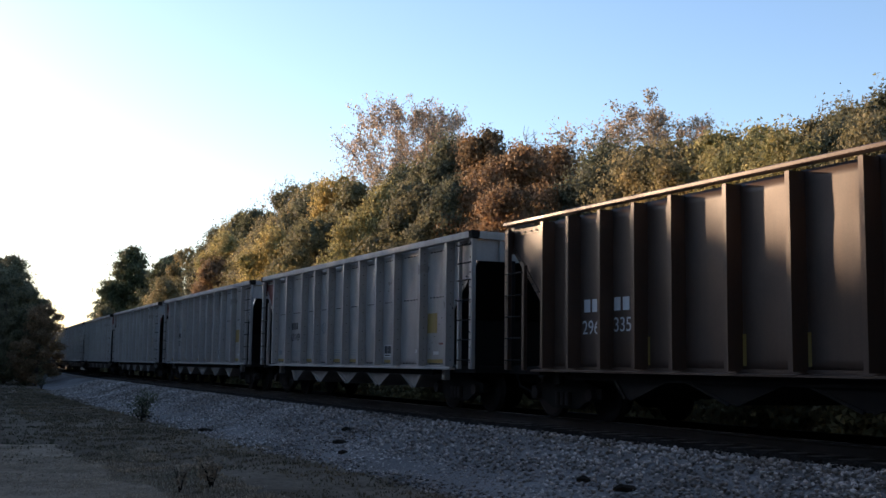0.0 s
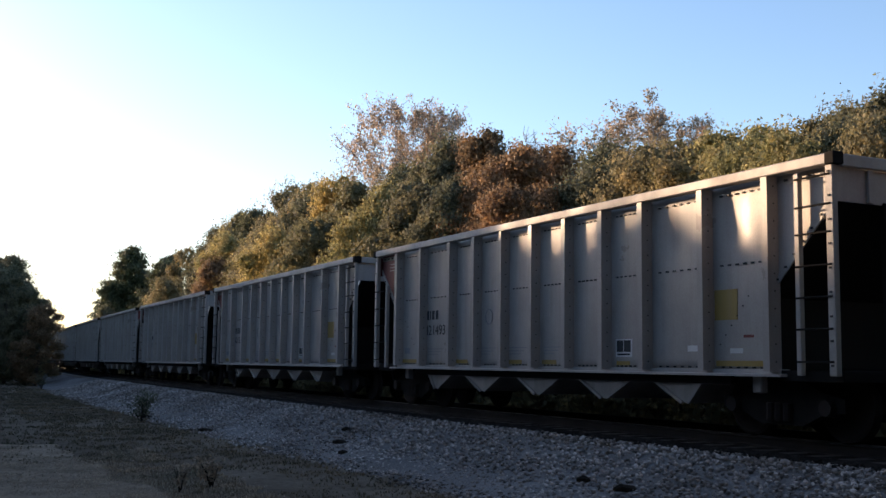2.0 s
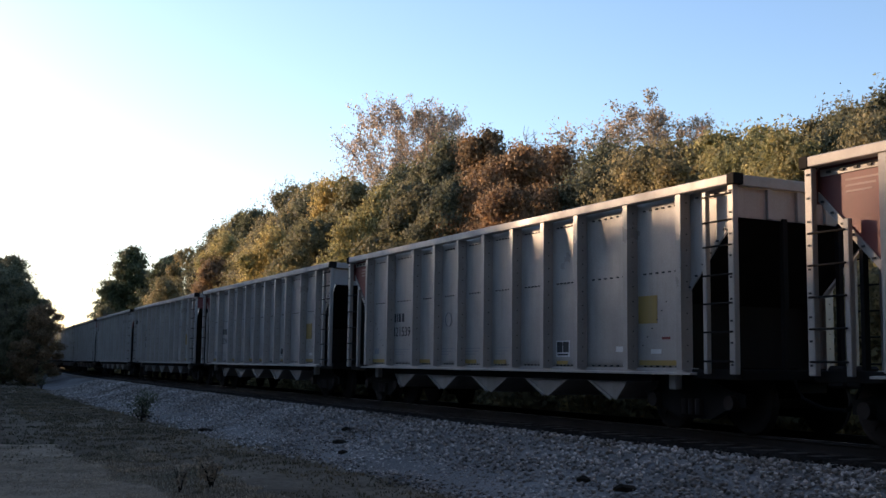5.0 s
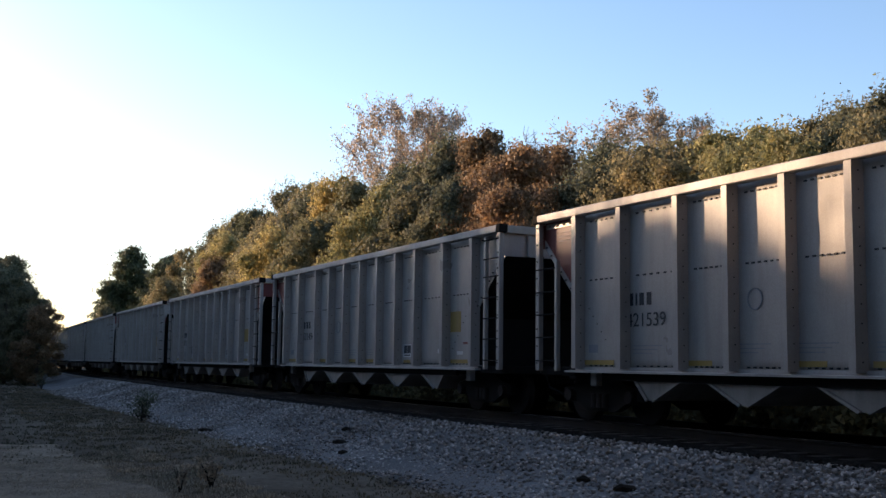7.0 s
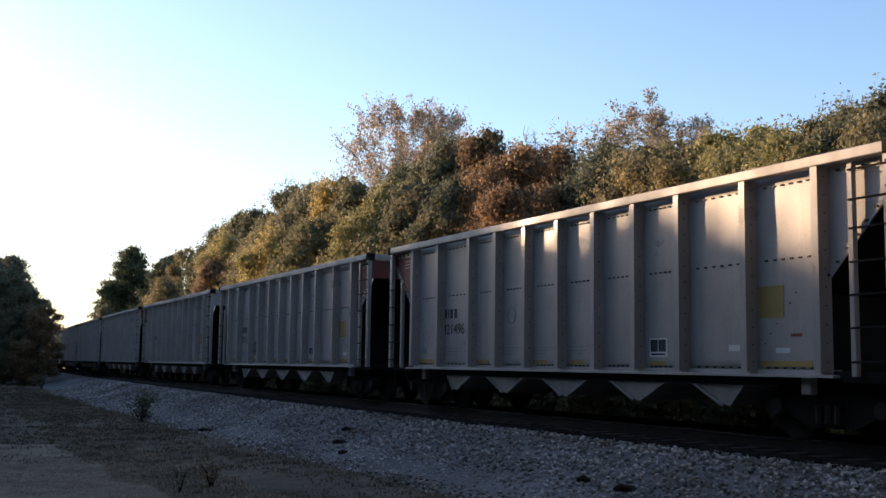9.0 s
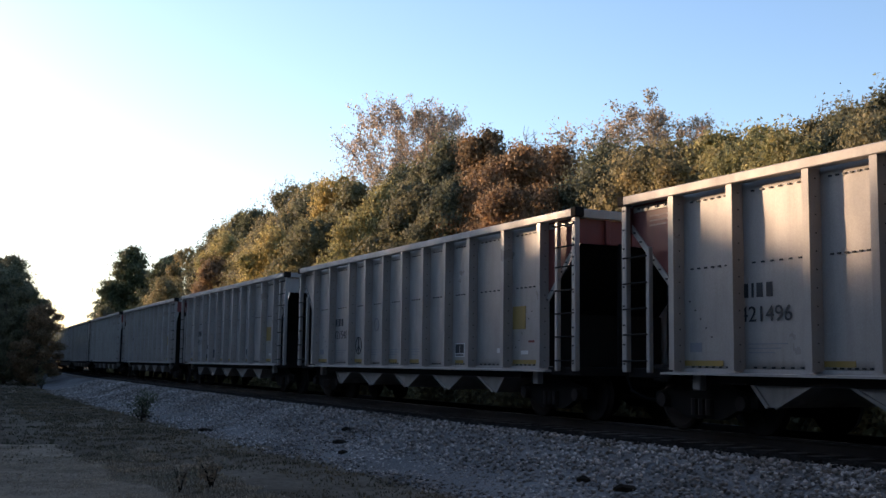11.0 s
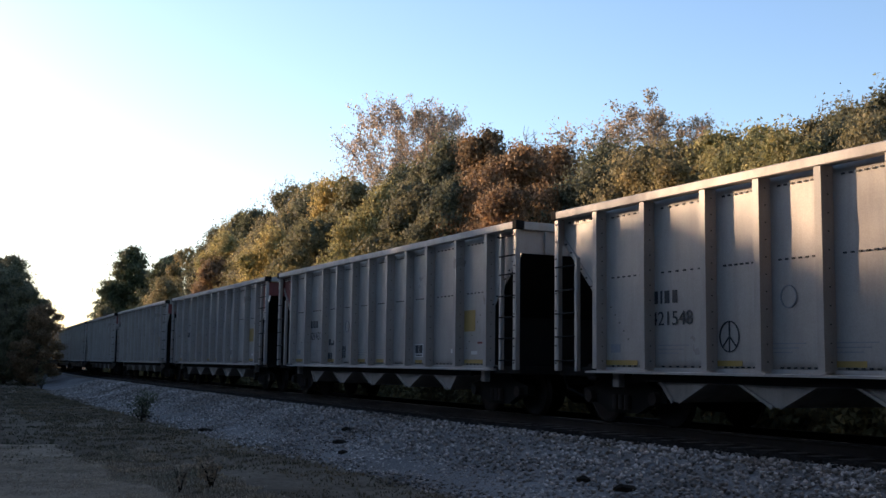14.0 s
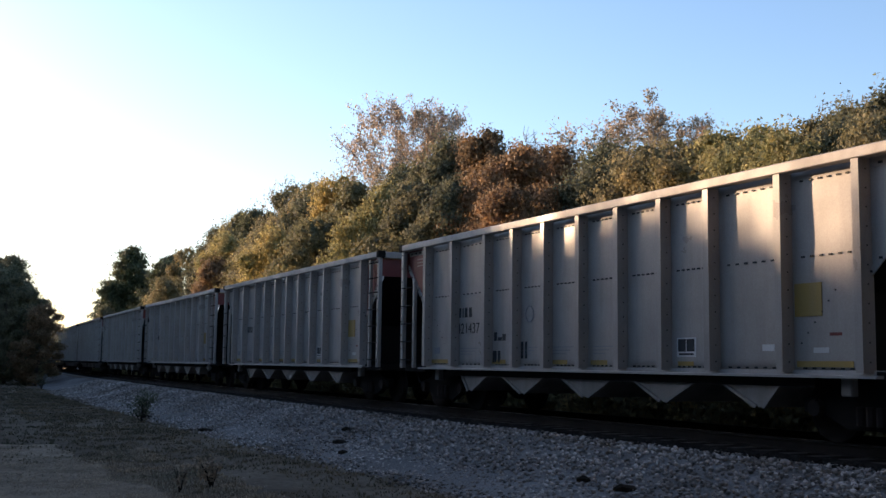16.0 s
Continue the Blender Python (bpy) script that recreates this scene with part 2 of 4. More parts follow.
def rail(off):
    """A rail: flat foot, thin web, rounded head, top at height 0."""
    prof = [(-0.07, -0.17), (0.07, -0.17), (0.07, -0.155), (0.012, -0.135), (0.012, -0.045), (0.036, -0.035), (0.036, -0.008), (0.028, 0.0),
            (-0.028, 0.0), (-0.036, -0.008), (-0.036, -0.035), (-0.012, -0.045), (-0.012, -0.135), (-0.07, -0.155)]
    bm = bmesh.new()
    rings = [[bm.verts.new((*track(s, off + dy), z)) for dy, z in prof] for s in np.linspace(-330, 30, 181)]
    n = len(prof)
    for a, b in zip(rings, rings[1:]):
        for k in range(n):
            bm.faces.new((a[k], a[(k + 1) % n], b[(k + 1) % n], b[k]))
    bm.faces.new(rings[0][::-1]), bm.faces.new(rings[-1])
    bmesh.ops.recalc_face_normals(bm, faces=bm.faces)
    line = part("rail", bm, RUST)
    bm = bmesh.new()
    pairs = [[bm.verts.new((*track(s, off + dy), z)) for dy, z in ((-0.026, 0.001), (-0.022, 0.004), (0.022, 0.004), (0.026, 0.001))] for s in np.linspace(-330, 30, 181)]
    for a, b in zip(pairs, pairs[1:]):
        for k in range(3):
            bm.faces.new((a[k], a[k + 1], b[k + 1], b[k]))
    part("running_surface", bm, STEEL, line, "bright polished running surface")
    return tagged(line, "worn steel rail on dark wooden ties", "rail", "rails of the track", "structure")


def ties():
    bm = bmesh.new()
    box(bm, -0.115, 0.115, -1.3, 1.3, -0.33, -0.165, 0.012)
    first = tagged(part("railway_tie", bm, TIE), "dark creosoted wooden tie under the rails", "railway tie", "ties of the track", "structure")
    for i in range(150):
        s = 10 - i * 0.52
        m = Matrix.Translation((*track(s, 1.55), 0.0)) @ Matrix.Rotation(heading(s) + random.uniform(-0.01, 0.01), 4, "Z")
        if i == 0:
            first.matrix_world = m
        else:
            copy_thing(first, m)


def stones(name, mat, count, length, off_a, off_b, seed, label):
    """Loose crushed stone strewn over a stretch of the bed."""
    rng = np.random.default_rng(seed)
    t = (1 + 5 ** 0.5) / 2
    ico = np.array([(-1, t, 0), (1, t, 0), (-1, -t, 0), (1, -t, 0), (0, -1, t), (0, 1, t), (0, -1, -t), (0, 1, -t), (t, 0, -1), (t, 0, 1), (-t, 0, -1), (-t, 0, 1)]) / 1.9
    fac = np.array([(0, 11, 5), (0, 5, 1), (0, 1, 7), (0, 7, 10), (0, 10, 11), (1, 5, 9), (5, 11, 4), (11, 10, 2), (10, 7, 6), (7, 1, 8), (3, 9, 4), (3, 4, 2), (3, 2, 6), (3, 6, 8), (3, 8, 9), (4, 9, 5), (2, 4, 11), (6, 2, 10), (8, 6, 7), (9, 8, 1)])
    verts, faces, n = [], [], 0
    for _ in range(count):
        s = 4 - length * rng.random() ** 1.6
        off = off_a + (off_b - off_a) * rng.random() ** 0.9
        if off < -3.0 and rng.random() < 0.65 * smoothstep(3.0, 3.9, -off):
            continue
        size = rng.uniform(0.018, 0.040) * (1 + 0.4 * smoothstep(20, 60, -s))
        q = ico * rng.uniform(0.65, 1.25, (12, 1)) * np.array([1, rng.uniform(0.6, 1), rng.uniform(0.5, 0.85)]) * size
        a, b = rng.uniform(0, 6.28), rng.uniform(-0.6, 0.6)
        ca, sa, cb, sb_ = math.cos(a), math.sin(a), math.cos(b), math.sin(b)
        rot = np.array([[ca, -sa, 0], [sa, ca, 0], [0, 0, 1]]) @ np.array([[1, 0, 0], [0, cb, -sb_], [0, sb_, cb]])
        verts.append(q @ rot.T + np.array([*quick_track(s, off), ground_height(s, off) + 0.035 + size * 0.3]))
        faces.append(fac + n)
        n += 12
    ob = raw_mesh(name, np.concatenate(verts), np.concatenate(faces), mat)
    return tagged(ob, label, "gravel", kind="stuff")


TABLE_S = np.linspace(-140, 20, 1601)
TABLE_P = np.array([track(s) for s in TABLE_S])


def quick_track(s, off):
    h = heading(s)
    return (np.interp(s, TABLE_S, TABLE_P[:, 0]) - math.sin(h) * off, np.interp(s, TABLE_S, TABLE_P[:, 1]) + math.cos(h) * off)


def blades(name, mat, count, s_range, off_range, tall, seed, label, patch=0.0, wide=0.008):
    """Grass as many bent blades in tufts."""
    rng = np.random.default_rng(seed)
    verts, faces, n = [], [], 0
    while n < count * 6:
        s, off = rng.uniform(*s_range), rng.uniform(*off_range)
        if noise.noise((s * 0.35, off * 0.5, seed)) < patch:
            continue
        x, y = quick_track(s, off)
        z = ground_height(s, off) - 0.02
        far = math.hypot(x, y)
        if far < 5 or y < 2:
            continue
        for _ in range(int(rng.integers(5, 12))):
            a, h = rng.uniform(0, 6.28), tall * rng.uniform(0.45, 1.1)
            lean = rng.uniform(0.1, 0.8) * h
            bx, by = x + rng.normal(0, 0.07), y + rng.normal(0, 0.07)
            w = wide * rng.uniform(0.7, 1.5) * (1 + far / 40)
            px, py = -math.sin(a) * w, math.cos(a) * w
            cx, cy = math.cos(a) * lean, math.sin(a) * lean
            verts += [(bx - px, by - py, z), (bx + px, by + py, z), (bx + cx * 0.35 + px * 0.7, by + cy * 0.35 + py * 0.7, z + h * 0.6),
                      (bx + cx * 0.35 - px * 0.7, by + cy * 0.35 - py * 0.7, z + h * 0.6), (bx + cx + px * 0.15, by + cy + py * 0.15, z + h), (bx + cx - px * 0.15, by + cy - py * 0.15, z + h)]
            faces += [(n, n + 1, n + 2, n + 3), (n + 3, n + 2, n + 4, n + 5)]
            n += 6
    ob = raw_mesh(name, np.array(verts), np.array(faces), mat)
    return tagged(ob, label, "grass", kind="stuff")


# ---- trees ----
def leaf_cloud(rng, centres, spread, count, size, flat=0.75, leaf=(1.0, 0.55)):
    """count leaves about the given centres: rhombic blades in all directions."""
    c = centres[rng.integers(0, len(centres), count)]
    p = c + rng.normal(0, 1, (count, 3)) * np.array([spread, spread, spread * flat])
    u = rng.normal(0, 1, (count, 3))
    u /= np.linalg.norm(u, axis=1)[:, None]
    w = np.cross(u, rng.normal(0, 1, (count, 3)))
    w /= np.linalg.norm(w, axis=1)[:, None]
    k = size * rng.uniform(0.6, 1.35, (count, 1))
    verts = np.stack([p - u * k * leaf[0], p + w * k * leaf[1], p + u * k * leaf[0], p - w * k * leaf[1]], 1).reshape(-1, 3)
    return verts, np.arange(count * 4).reshape(-1, 4)


def facing_leaves(rng, p, n, size, leaf=0.62):
    """One three-cornered leaf at each point p, turned roughly along n."""
    n = n / (np.linalg.norm(n, axis=1)[:, None] + 1e-6)
    u = np.cross(n, rng.normal(0, 1, p.shape))
    u /= np.linalg.norm(u, axis=1)[:, None] + 1e-6
    w = np.cross(n, u)
    k = size * rng.uniform(0.6, 1.4, (len(p), 1))
    verts = np.stack([p - u * k - w * k * leaf, p + u * k - w * k * leaf * 0.6, p + w * k * leaf * 1.4], 1).reshape(-1, 3)
    return verts, np.arange(len(p) * 3).reshape(-1, 3)


def tree(name, seed, height, radius, leaves, leaf_mat, bark, label, category="tree", base=0.3, size=0.062, lobes=38, lobe=0.34, core=0.16, rag=0.16, top=1.0):
    """A broadleaf tree in its own space: trunk, a limb to each lobe of the crown, and leaves over the lobes."""
    rng = np.random.default_rng(seed)
    root = tagged(new(name), label, category, "trees of the wood")
    bm = bmesh.new()
    bend = rng.normal(0, 0.03 * height, 2)

    def stem(k):
        return np.array([bend[0] * k * k, bend[1] * k * k, height * 0.86 * k])
    r0 = 0.012 * height + 0.03
    tube(bm, [tuple(stem(k)) for k in np.linspace(0, 1, 7)], [r0 * (1 - 0.9 * k) for k in np.linspace(0, 1, 7)], 7)
    pts, nrm, deep, deep_n = [], [], [], []
    share = leaves // lobes
    for i in range(lobes):
        q = (i + rng.uniform(0.2, 0.8)) / lobes
        a = i * 2.4 + rng.normal(0, 0.5)
        wide = math.sqrt(max(0.08, 1 - ((q - 0.38) / 0.66) ** 2)) ** top
        r = radius * lobe * rng.uniform(0.65, 1.25)
        reach = max(0.0, radius * wide - r * 0.75) * rng.uniform(0.72, 1.12)
        c = stem(min(1.0, base + (1 - base) * q))
        c[2] = height * (base + (1 - base) * q * 0.97) - r * 0.55
        c = c + np.array([math.cos(a) * reach, math.sin(a) * reach, 0.0])
        k0 = max(0.04, (c[2] - 0.55 * reach) / (height * 0.86))
        start = stem(min(0.98, k0))
        mid = (start + c) / 2 + np.array([0, 0, -0.06 * reach])
        rr = r0 * (1 - 0.85 * min(1.0, k0)) * 0.5
        tube(bm, [tuple(start), tuple(mid), tuple(c)], [rr, rr * 0.6, rr * 0.25], 5)
        d = rng.normal(0, 1, (share, 3)) + np.array([math.cos(a), math.sin(a), 0.5]) * 0.45
        d /= np.linalg.norm(d, axis=1)[:, None]
        lump = 1.0 + 0.30 * np.sin(d[:, :1] * 4.1 + i) * np.sin(d[:, 1:2] * 3.7 + 2 * i) + 0.22 * np.sin(d[:, 2:] * 7.3 + 3 * i) * np.sin(d[:, :1] * 6.1 - i)
        dist = r * lump * (1 - np.abs(rng.normal(0, rag, (share, 1)))) + r * 0.10 * rng.normal(0, 1, (share, 1))
        pts.append(c + d * dist * np.array([1, 1, 0.82]))
        nrm.append(d + rng.normal(0, 0.55, (share, 3)))
        m = int(share * core)
        e = rng.normal(0, 1, (m, 3))
        e /= np.linalg.norm(e, axis=1)[:, None]
        deep.append(c * np.array([0.9, 0.9, 1.0]) + e * r * 0.62 * np.array([1, 1, 0.82]))
        deep_n.append(e + rng.normal(0, 0.4, (m, 3)))
    part("trunk", bm, bark, root, "", True)
    v, f = facing_leaves(rng, np.concatenate(pts), np.concatenate(nrm), size)
    if core:
        v2, f2 = facing_leaves(rng, np.concatenate(deep), np.concatenate(deep_n), size * 3.0)
        v, f = np.concatenate([v, v2]), np.concatenate([f, f2 + len(v)])
    v[:, 2] *= height * 0.955 / np.percentile(v[:, 2], 99.6)
    v[:, 2] = np.maximum(v[:, 2], 0.05)
    raw_mesh("crown", v, f, leaf_mat, root)
    return root


def airy_tree(name, seed, height, radius, leaves, leaf_mat, bark, label, base=0.35, size=0.06, limbs=30, forks=7):
    """A thinning tree: trunk, rising limbs that fork into fine twigs, and leaves scattered along the twigs."""
    rng = np.random.default_rng(seed)
    root = tagged(new(name), label, "tree", "trees of the wood")
    bm = bmesh.new()
    bend = rng.normal(0, 0.02 * height, 2)

    def stem(k):
        return np.array([bend[0] * k * k, bend[1] * k * k, height * 0.9 * k])
    r0 = 0.010 * height + 0.02
    tube(bm, [tuple(stem(k)) for k in np.linspace(0, 1, 8)], [r0 * (1 - 0.93 * k) for k in np.linspace(0, 1, 8)], 7)
    at = []
    for i in range(limbs):
        q = (i + rng.random()) / limbs
        k = base * 0.75 + (0.92 - base * 0.75) * q
        a = i * 2.4 + rng.normal(0, 0.3)
        dome = math.sqrt(max(0.04, 1 - (2 * (0.12 + 0.86 * q) - 1) ** 2))
        reach = radius * dome * rng.uniform(0.75, 1.05)
        start = stem(k)
        tip = start + np.array([math.cos(a) * reach, math.sin(a) * reach, reach * rng.uniform(0.55, 0.9) + 0.05 * height])
        tip[2] = min(tip[2], height * (0.97 - 0.22 * (reach / radius) ** 2))
        mid = (start + tip) / 2 + np.array([math.cos(a), math.sin(a), -0.4]) * 0.10 * reach
        r = max(0.018, r0 * (1 - 0.9 * k) * 0.5)
        tube(bm, [tuple(start), tuple(mid), tuple(tip)], [r, r * 0.6, r * 0.3], 4)
        for _ in range(forks):
            f = rng.uniform(0.2, 1)
            o = mid + (tip - mid) * f
            e = o + (rng.normal(0, 1, 3) * np.array([0.3, 0.3, 0.2]) + np.array([math.cos(a) * 0.15, math.sin(a) * 0.15, 0.28])) * (0.5 * reach + 0.5)
            tube(bm, [tuple(o), tuple((o + e) / 2 + rng.normal(0, 0.05, 3)), tuple(e)], [0.016, 0.012, 0.007], 3)
            at += [o + (e - o) * g for g in (0.35, 0.55, 0.75, 0.9, 1.0)]
    part("trunk", bm, bark, root, "", True)
    if leaves:
        at = np.array(at)
        p = at[rng.integers(0, len(at), leaves)] + rng.normal(0, 0.13, (leaves, 3))
        v, f = facing_leaves(rng, p, rng.normal(0, 1, (leaves, 3)), size, 0.8)
        raw_mesh("crown", v, f, leaf_mat, root)
    return root


def pine(name, seed, height, radius, leaves, label):
    rng = np.random.default_rng(seed)
    root = tagged(new(name), label, "tree", "trees of the wood")
    bm = bmesh.new()
    tube(bm, [(0, 0, 0), (0.05, 0, height * 0.5), (0, 0.03, height)], [0.2, 0.12, 0.02], 7)
    centres = []
    for i in range(46):
        k = 0.1 + 0.9 * (i + rng.random()) / 46
        a = i * 2.4
        reach = radius * (1.05 - k) ** 0.75 * rng.uniform(0.7, 1.15) + 0.15
        tip = np.array([math.cos(a) * reach, math.sin(a) * reach, height * k + 0.18 * reach])
        tube(bm, [(0, 0, height * k * 0.98), tuple(tip)], [0.05 * (1.1 - k), 0.01], 4)
        base_ = np.array([0, 0, height * k * 0.98])
        centres += [tip, base_ + (tip - base_) * 0.72, base_ + (tip - base_) * 0.45]
    part("trunk", bm, BARK, root, "", True)
    v, f = leaf_cloud(rng, np.array(centres), 0.26, leaves, 0.15, 0.6, (1.0, 0.22))
    v2, f2 = leaf_cloud(rng, np.array(centres) * np.array([0.7, 0.7, 0.97]), 0.30, leaves // 3, 0.18, 0.6, (1.0, 0.4))
    raw_mesh("crown", np.concatenate([v, v2]), np.concatenate([f, f2 + len(v)]), LEAF["pine"], root)
    return root


SPECIES = {
    "olive": dict(height=10, radius=3.0, leaves=23000, leaf_mat=LEAF["olive"], bark=BARK, label="dense broadleaf tree with olive autumn leaves", base=0.12),
    "green": dict(height=10, radius=2.8, leaves=23000, leaf_mat=LEAF["green"], bark=BARK, label="dense dark green broadleaf tree", base=0.10),
    "yellow": dict(height=10, radius=3.1, leaves=23000, leaf_mat=LEAF["yellow"], bark=BARK, label="broadleaf tree with yellowing leaves", base=0.12),
    "rust": dict(height=10, radius=2.6, leaves=23000, leaf_mat=LEAF["rust"], bark=BARK, label="broadleaf tree with rust-brown leaves", base=0.12),
    "tall": dict(height=14, radius=3.6, leaves=3600, leaf_mat=LEAF["green"], bark=BARK, label="tall dense green tree out of view, added to block light", base=0.05, size=0.30, lobes=24, core=0.2),
    "shrub": dict(height=4, radius=2.6, leaves=9000, leaf_mat=LEAF["olive"], bark=BARK, label="low tangled olive shrub along the wood's edge", category="shrub", base=0.02, lobes=20),
}
AIRY = {
    "sparse": dict(height=10, radius=1.9, leaves=2600, size=0.045, leaf_mat=LEAF["tan"], bark=PALE_BARK, label="slender pale tree with a few thin leaves", base=0.3, limbs=18, forks=6),
    "sparse_big": dict(height=13, radius=3.3, leaves=16000, size=0.05, leaf_mat=LEAF["tan"], bark=PALE_BARK, label="tall pale-barked tree with thinning tan leaves", base=0.45, limbs=46, forks=9),
    "tan_tall": dict(height=13, radius=2.4, leaves=15000, size=0.05, leaf_mat=LEAF["tan"], bark=PALE_BARK, label="tall narrow tree with brown thinning leaves", base=0.3, limbs=30, forks=7),
    "bare": dict(height=10, radius=2.4, leaves=0, leaf_mat=None, bark=PALE_BARK, label="bare pale tree with thin branches", base=0.4, limbs=18, forks=9),
}
MASTERS = {}


def plant(kind, s, off, height):
    """Sets one tree at its place by the line; three grown forms of a kind, turned and scaled."""
    forms = MASTERS.setdefault(kind, [])
    x, y = track(s, off)
    z = ground_height(s, off) - 0.05
    h = height - z
    if len(forms) < (2 if kind == "pine" or kind in AIRY else 3):
        seed = len(MASTERS) * 10 + len(forms)
        if kind == "pine":
            ob = pine("pine_tree", seed, 10, 3.4, 15000, "dark green pine tree with a ragged outline")
        elif kind in AIRY:
            ob = airy_tree("broadleaf_tree", seed, **AIRY[kind])
        else:
            ob = tree("shrub" if kind == "shrub" else "broadleaf_tree", seed, **SPECIES[kind])
        forms.append(ob)
    else:
        ob = copy_thing(forms[random.randrange(len(forms))], Matrix())
    k = h / (10 if kind == "pine" else {**SPECIES, **AIRY}[kind]["height"]) * (1.0 if kind == "tall" else 1.04)
    wide = k * 1.1 if kind == "pine" else 1.0 if kind == "sparse_big" else min(1.2, max(k, 0.7))
    if off > 5 and kind in ("olive", "green", "rust", "yellow"):
        wide *= random.uniform(0.72, 0.98)
    ob.matrix_basis = Matrix.LocRotScale((x, y, z), Euler((0, 0, random.uniform(0, 6.28))), (wide, wide, k))
    return ob


ground_sheet()
strip("ballast", BALLAST, -3.7, 6.8, 0.03, label="grey crushed stone ballast bank", category="ballast")
# Dark strip painted where the cars shade the ballast.
strip("track_bed", SHADED_BED, -0.35, 3.45, 0.06, label="ballast between the rails, coloured dark for the shade under the cars", category="track bed")
rail(0.8)
rail(2.3)
ties()


# ---- the wood behind the line: kind, distance along the track, off, height ----
plant("pine", -127.5, 9.0, 13.7)
plant("pine", -126.9, 7.0, 9.9)
plant("green", -118.9, 5.5, 7.1)
plant("pine", -129.1, 11.0, 11.4)
plant("pine", -111.7, 11.0, 11.2)
plant("green", -123.2, 13.0, 13.5)
plant("olive", -108.3, 13.0, 12.9)
plant("green", -99.5, 14.0, 14.3)
plant("olive", -92.5, 15.0, 14.9)
plant("green", -82.5, 15.0, 14.0)
plant("sparse", -82.4, 16.0, 16.2)
plant("green", -73.7, 15.0, 14.9)
plant("olive", -64.3, 14.0, 13.5)
plant("yellow", -55.9, 13.0, 12.7)
plant("sparse_big", -51.5, 15.0, 16.9)
plant("sparse_big", -50.4, 17.0, 16.4)
plant("green", -39.0, 12.0, 11.9)
plant("green", -37.9, 13.0, 11.7)
plant("rust", -35.4, 13.0, 11.6)
plant("rust", -29.3, 11.0, 9.7)
plant("bare", -36.9, 16.0, 12.4)
plant("rust", -29.8, 13.0, 10.1)
plant("sparse", -32.8, 16.0, 11.8)
plant("sparse", -29.4, 15.0, 11.4)
plant("green", -23.5, 12.0, 8.9)
plant("tan_tall", -25.2, 15.0, 11.4)
plant("sparse", -29.8, 17.0, 11.7)
plant("sparse", -24.1, 16.0, 10.3)
plant("olive", -19.2, 11.0, 8.2)
plant("yellow", -16.7, 11.0, 7.8)
plant("yellow", -16.5, 12.0, 8.2)
plant("yellow", -15.2, 12.0, 7.9)
plant("green", -14.2, 12.0, 8.0)
plant("olive", -13.1, 12.0, 8.1)
plant("green", -12.0, 12.0, 8.2)
plant("green", -11.4, 13.0, 8.5)
plant("rust", -75.4, 9.0, 9.0)
plant("olive", -61.1, 8.5, 8.7)
plant("yellow", -53.2, 8.5, 8.8)
plant("olive", -45.3, 8.0, 8.5)
plant("yellow", -38.7, 8.0, 8.1)
plant("olive", -47.6, 10.0, 10.0)
plant("yellow", -38.9, 9.5, 9.3)
plant("green", -34.5, 9.0, 8.8)
plant("green", -30.1, 8.5, 8.0)
plant("rust", -28.6, 9.0, 8.2)
plant("rust", -25.0, 8.0, 7.2)
plant("rust", -23.5, 8.5, 7.1)
plant("green", -23.0, 9.5, 7.2)
plant("green", -22.0, 10.0, 7.7)
plant("olive", -19.2, 10.0, 7.8)
plant("olive", -16.3, 9.0, 6.8)
plant("yellow", -15.1, 9.0, 6.8)
plant("yellow", -13.5, 9.0, 6.9)
plant("yellow", -11.8, 9.0, 6.7)
plant("green", -11.6, 10.0, 7.1)
plant("olive", -9.3, 9.0, 6.8)
plant("olive", -91.1, 8.0, 8.5)
plant("yellow", -77.2, 11.0, 11.2)
plant("olive", -66.9, 11.5, 11.2)
plant("green", -60.3, 12.0, 12.0)
plant("olive", -45.9, 11.0, 10.7)
plant("green", -46.0, 13.0, 11.6)
plant("rust", -35.2, 14.0, 10.2)
plant("olive", -41.0, 15.0, 11.5)
plant("shrub", -340.0, 6.8, 3.4)
plant("shrub", -136.6, 6.8, 3.4)
plant("shrub", -98.7, 6.8, 3.4)
plant("shrub", -78.8, 6.8, 3.4)
plant("shrub", -65.7, 6.8, 3.4)
plant("shrub", -56.1, 6.8, 3.4)
plant("shrub", -48.7, 6.8, 3.4)
plant("shrub", -42.8, 6.8, 3.4)
plant("shrub", -37.9, 6.8, 3.4)
plant("shrub", -33.8, 6.8, 3.4)
plant("shrub", -30.4, 6.8, 3.4)
plant("shrub", -27.3, 6.8, 3.4)
plant("shrub", -24.7, 6.8, 3.4)
plant("shrub", -22.4, 6.8, 3.4)
plant("shrub", -20.3, 6.8, 3.4)
plant("shrub", -18.4, 6.8, 3.4)
plant("shrub", -16.8, 6.8, 3.4)
plant("shrub", -15.3, 6.8, 3.4)
plant("shrub", -13.9, 6.8, 3.4)
plant("shrub", -12.6, 6.8, 3.4)
plant("shrub", -11.4, 6.8, 3.4)
plant("shrub", -10.4, 6.8, 3.4)
plant("shrub", -9.4, 6.8, 3.4)
plant("shrub", -8.5, 6.8, 3.4)
plant("shrub", -7.6, 6.8, 3.4)
plant("shrub", -6.8, 6.8, 3.4)
plant("shrub", -6.0, 6.8, 3.4)

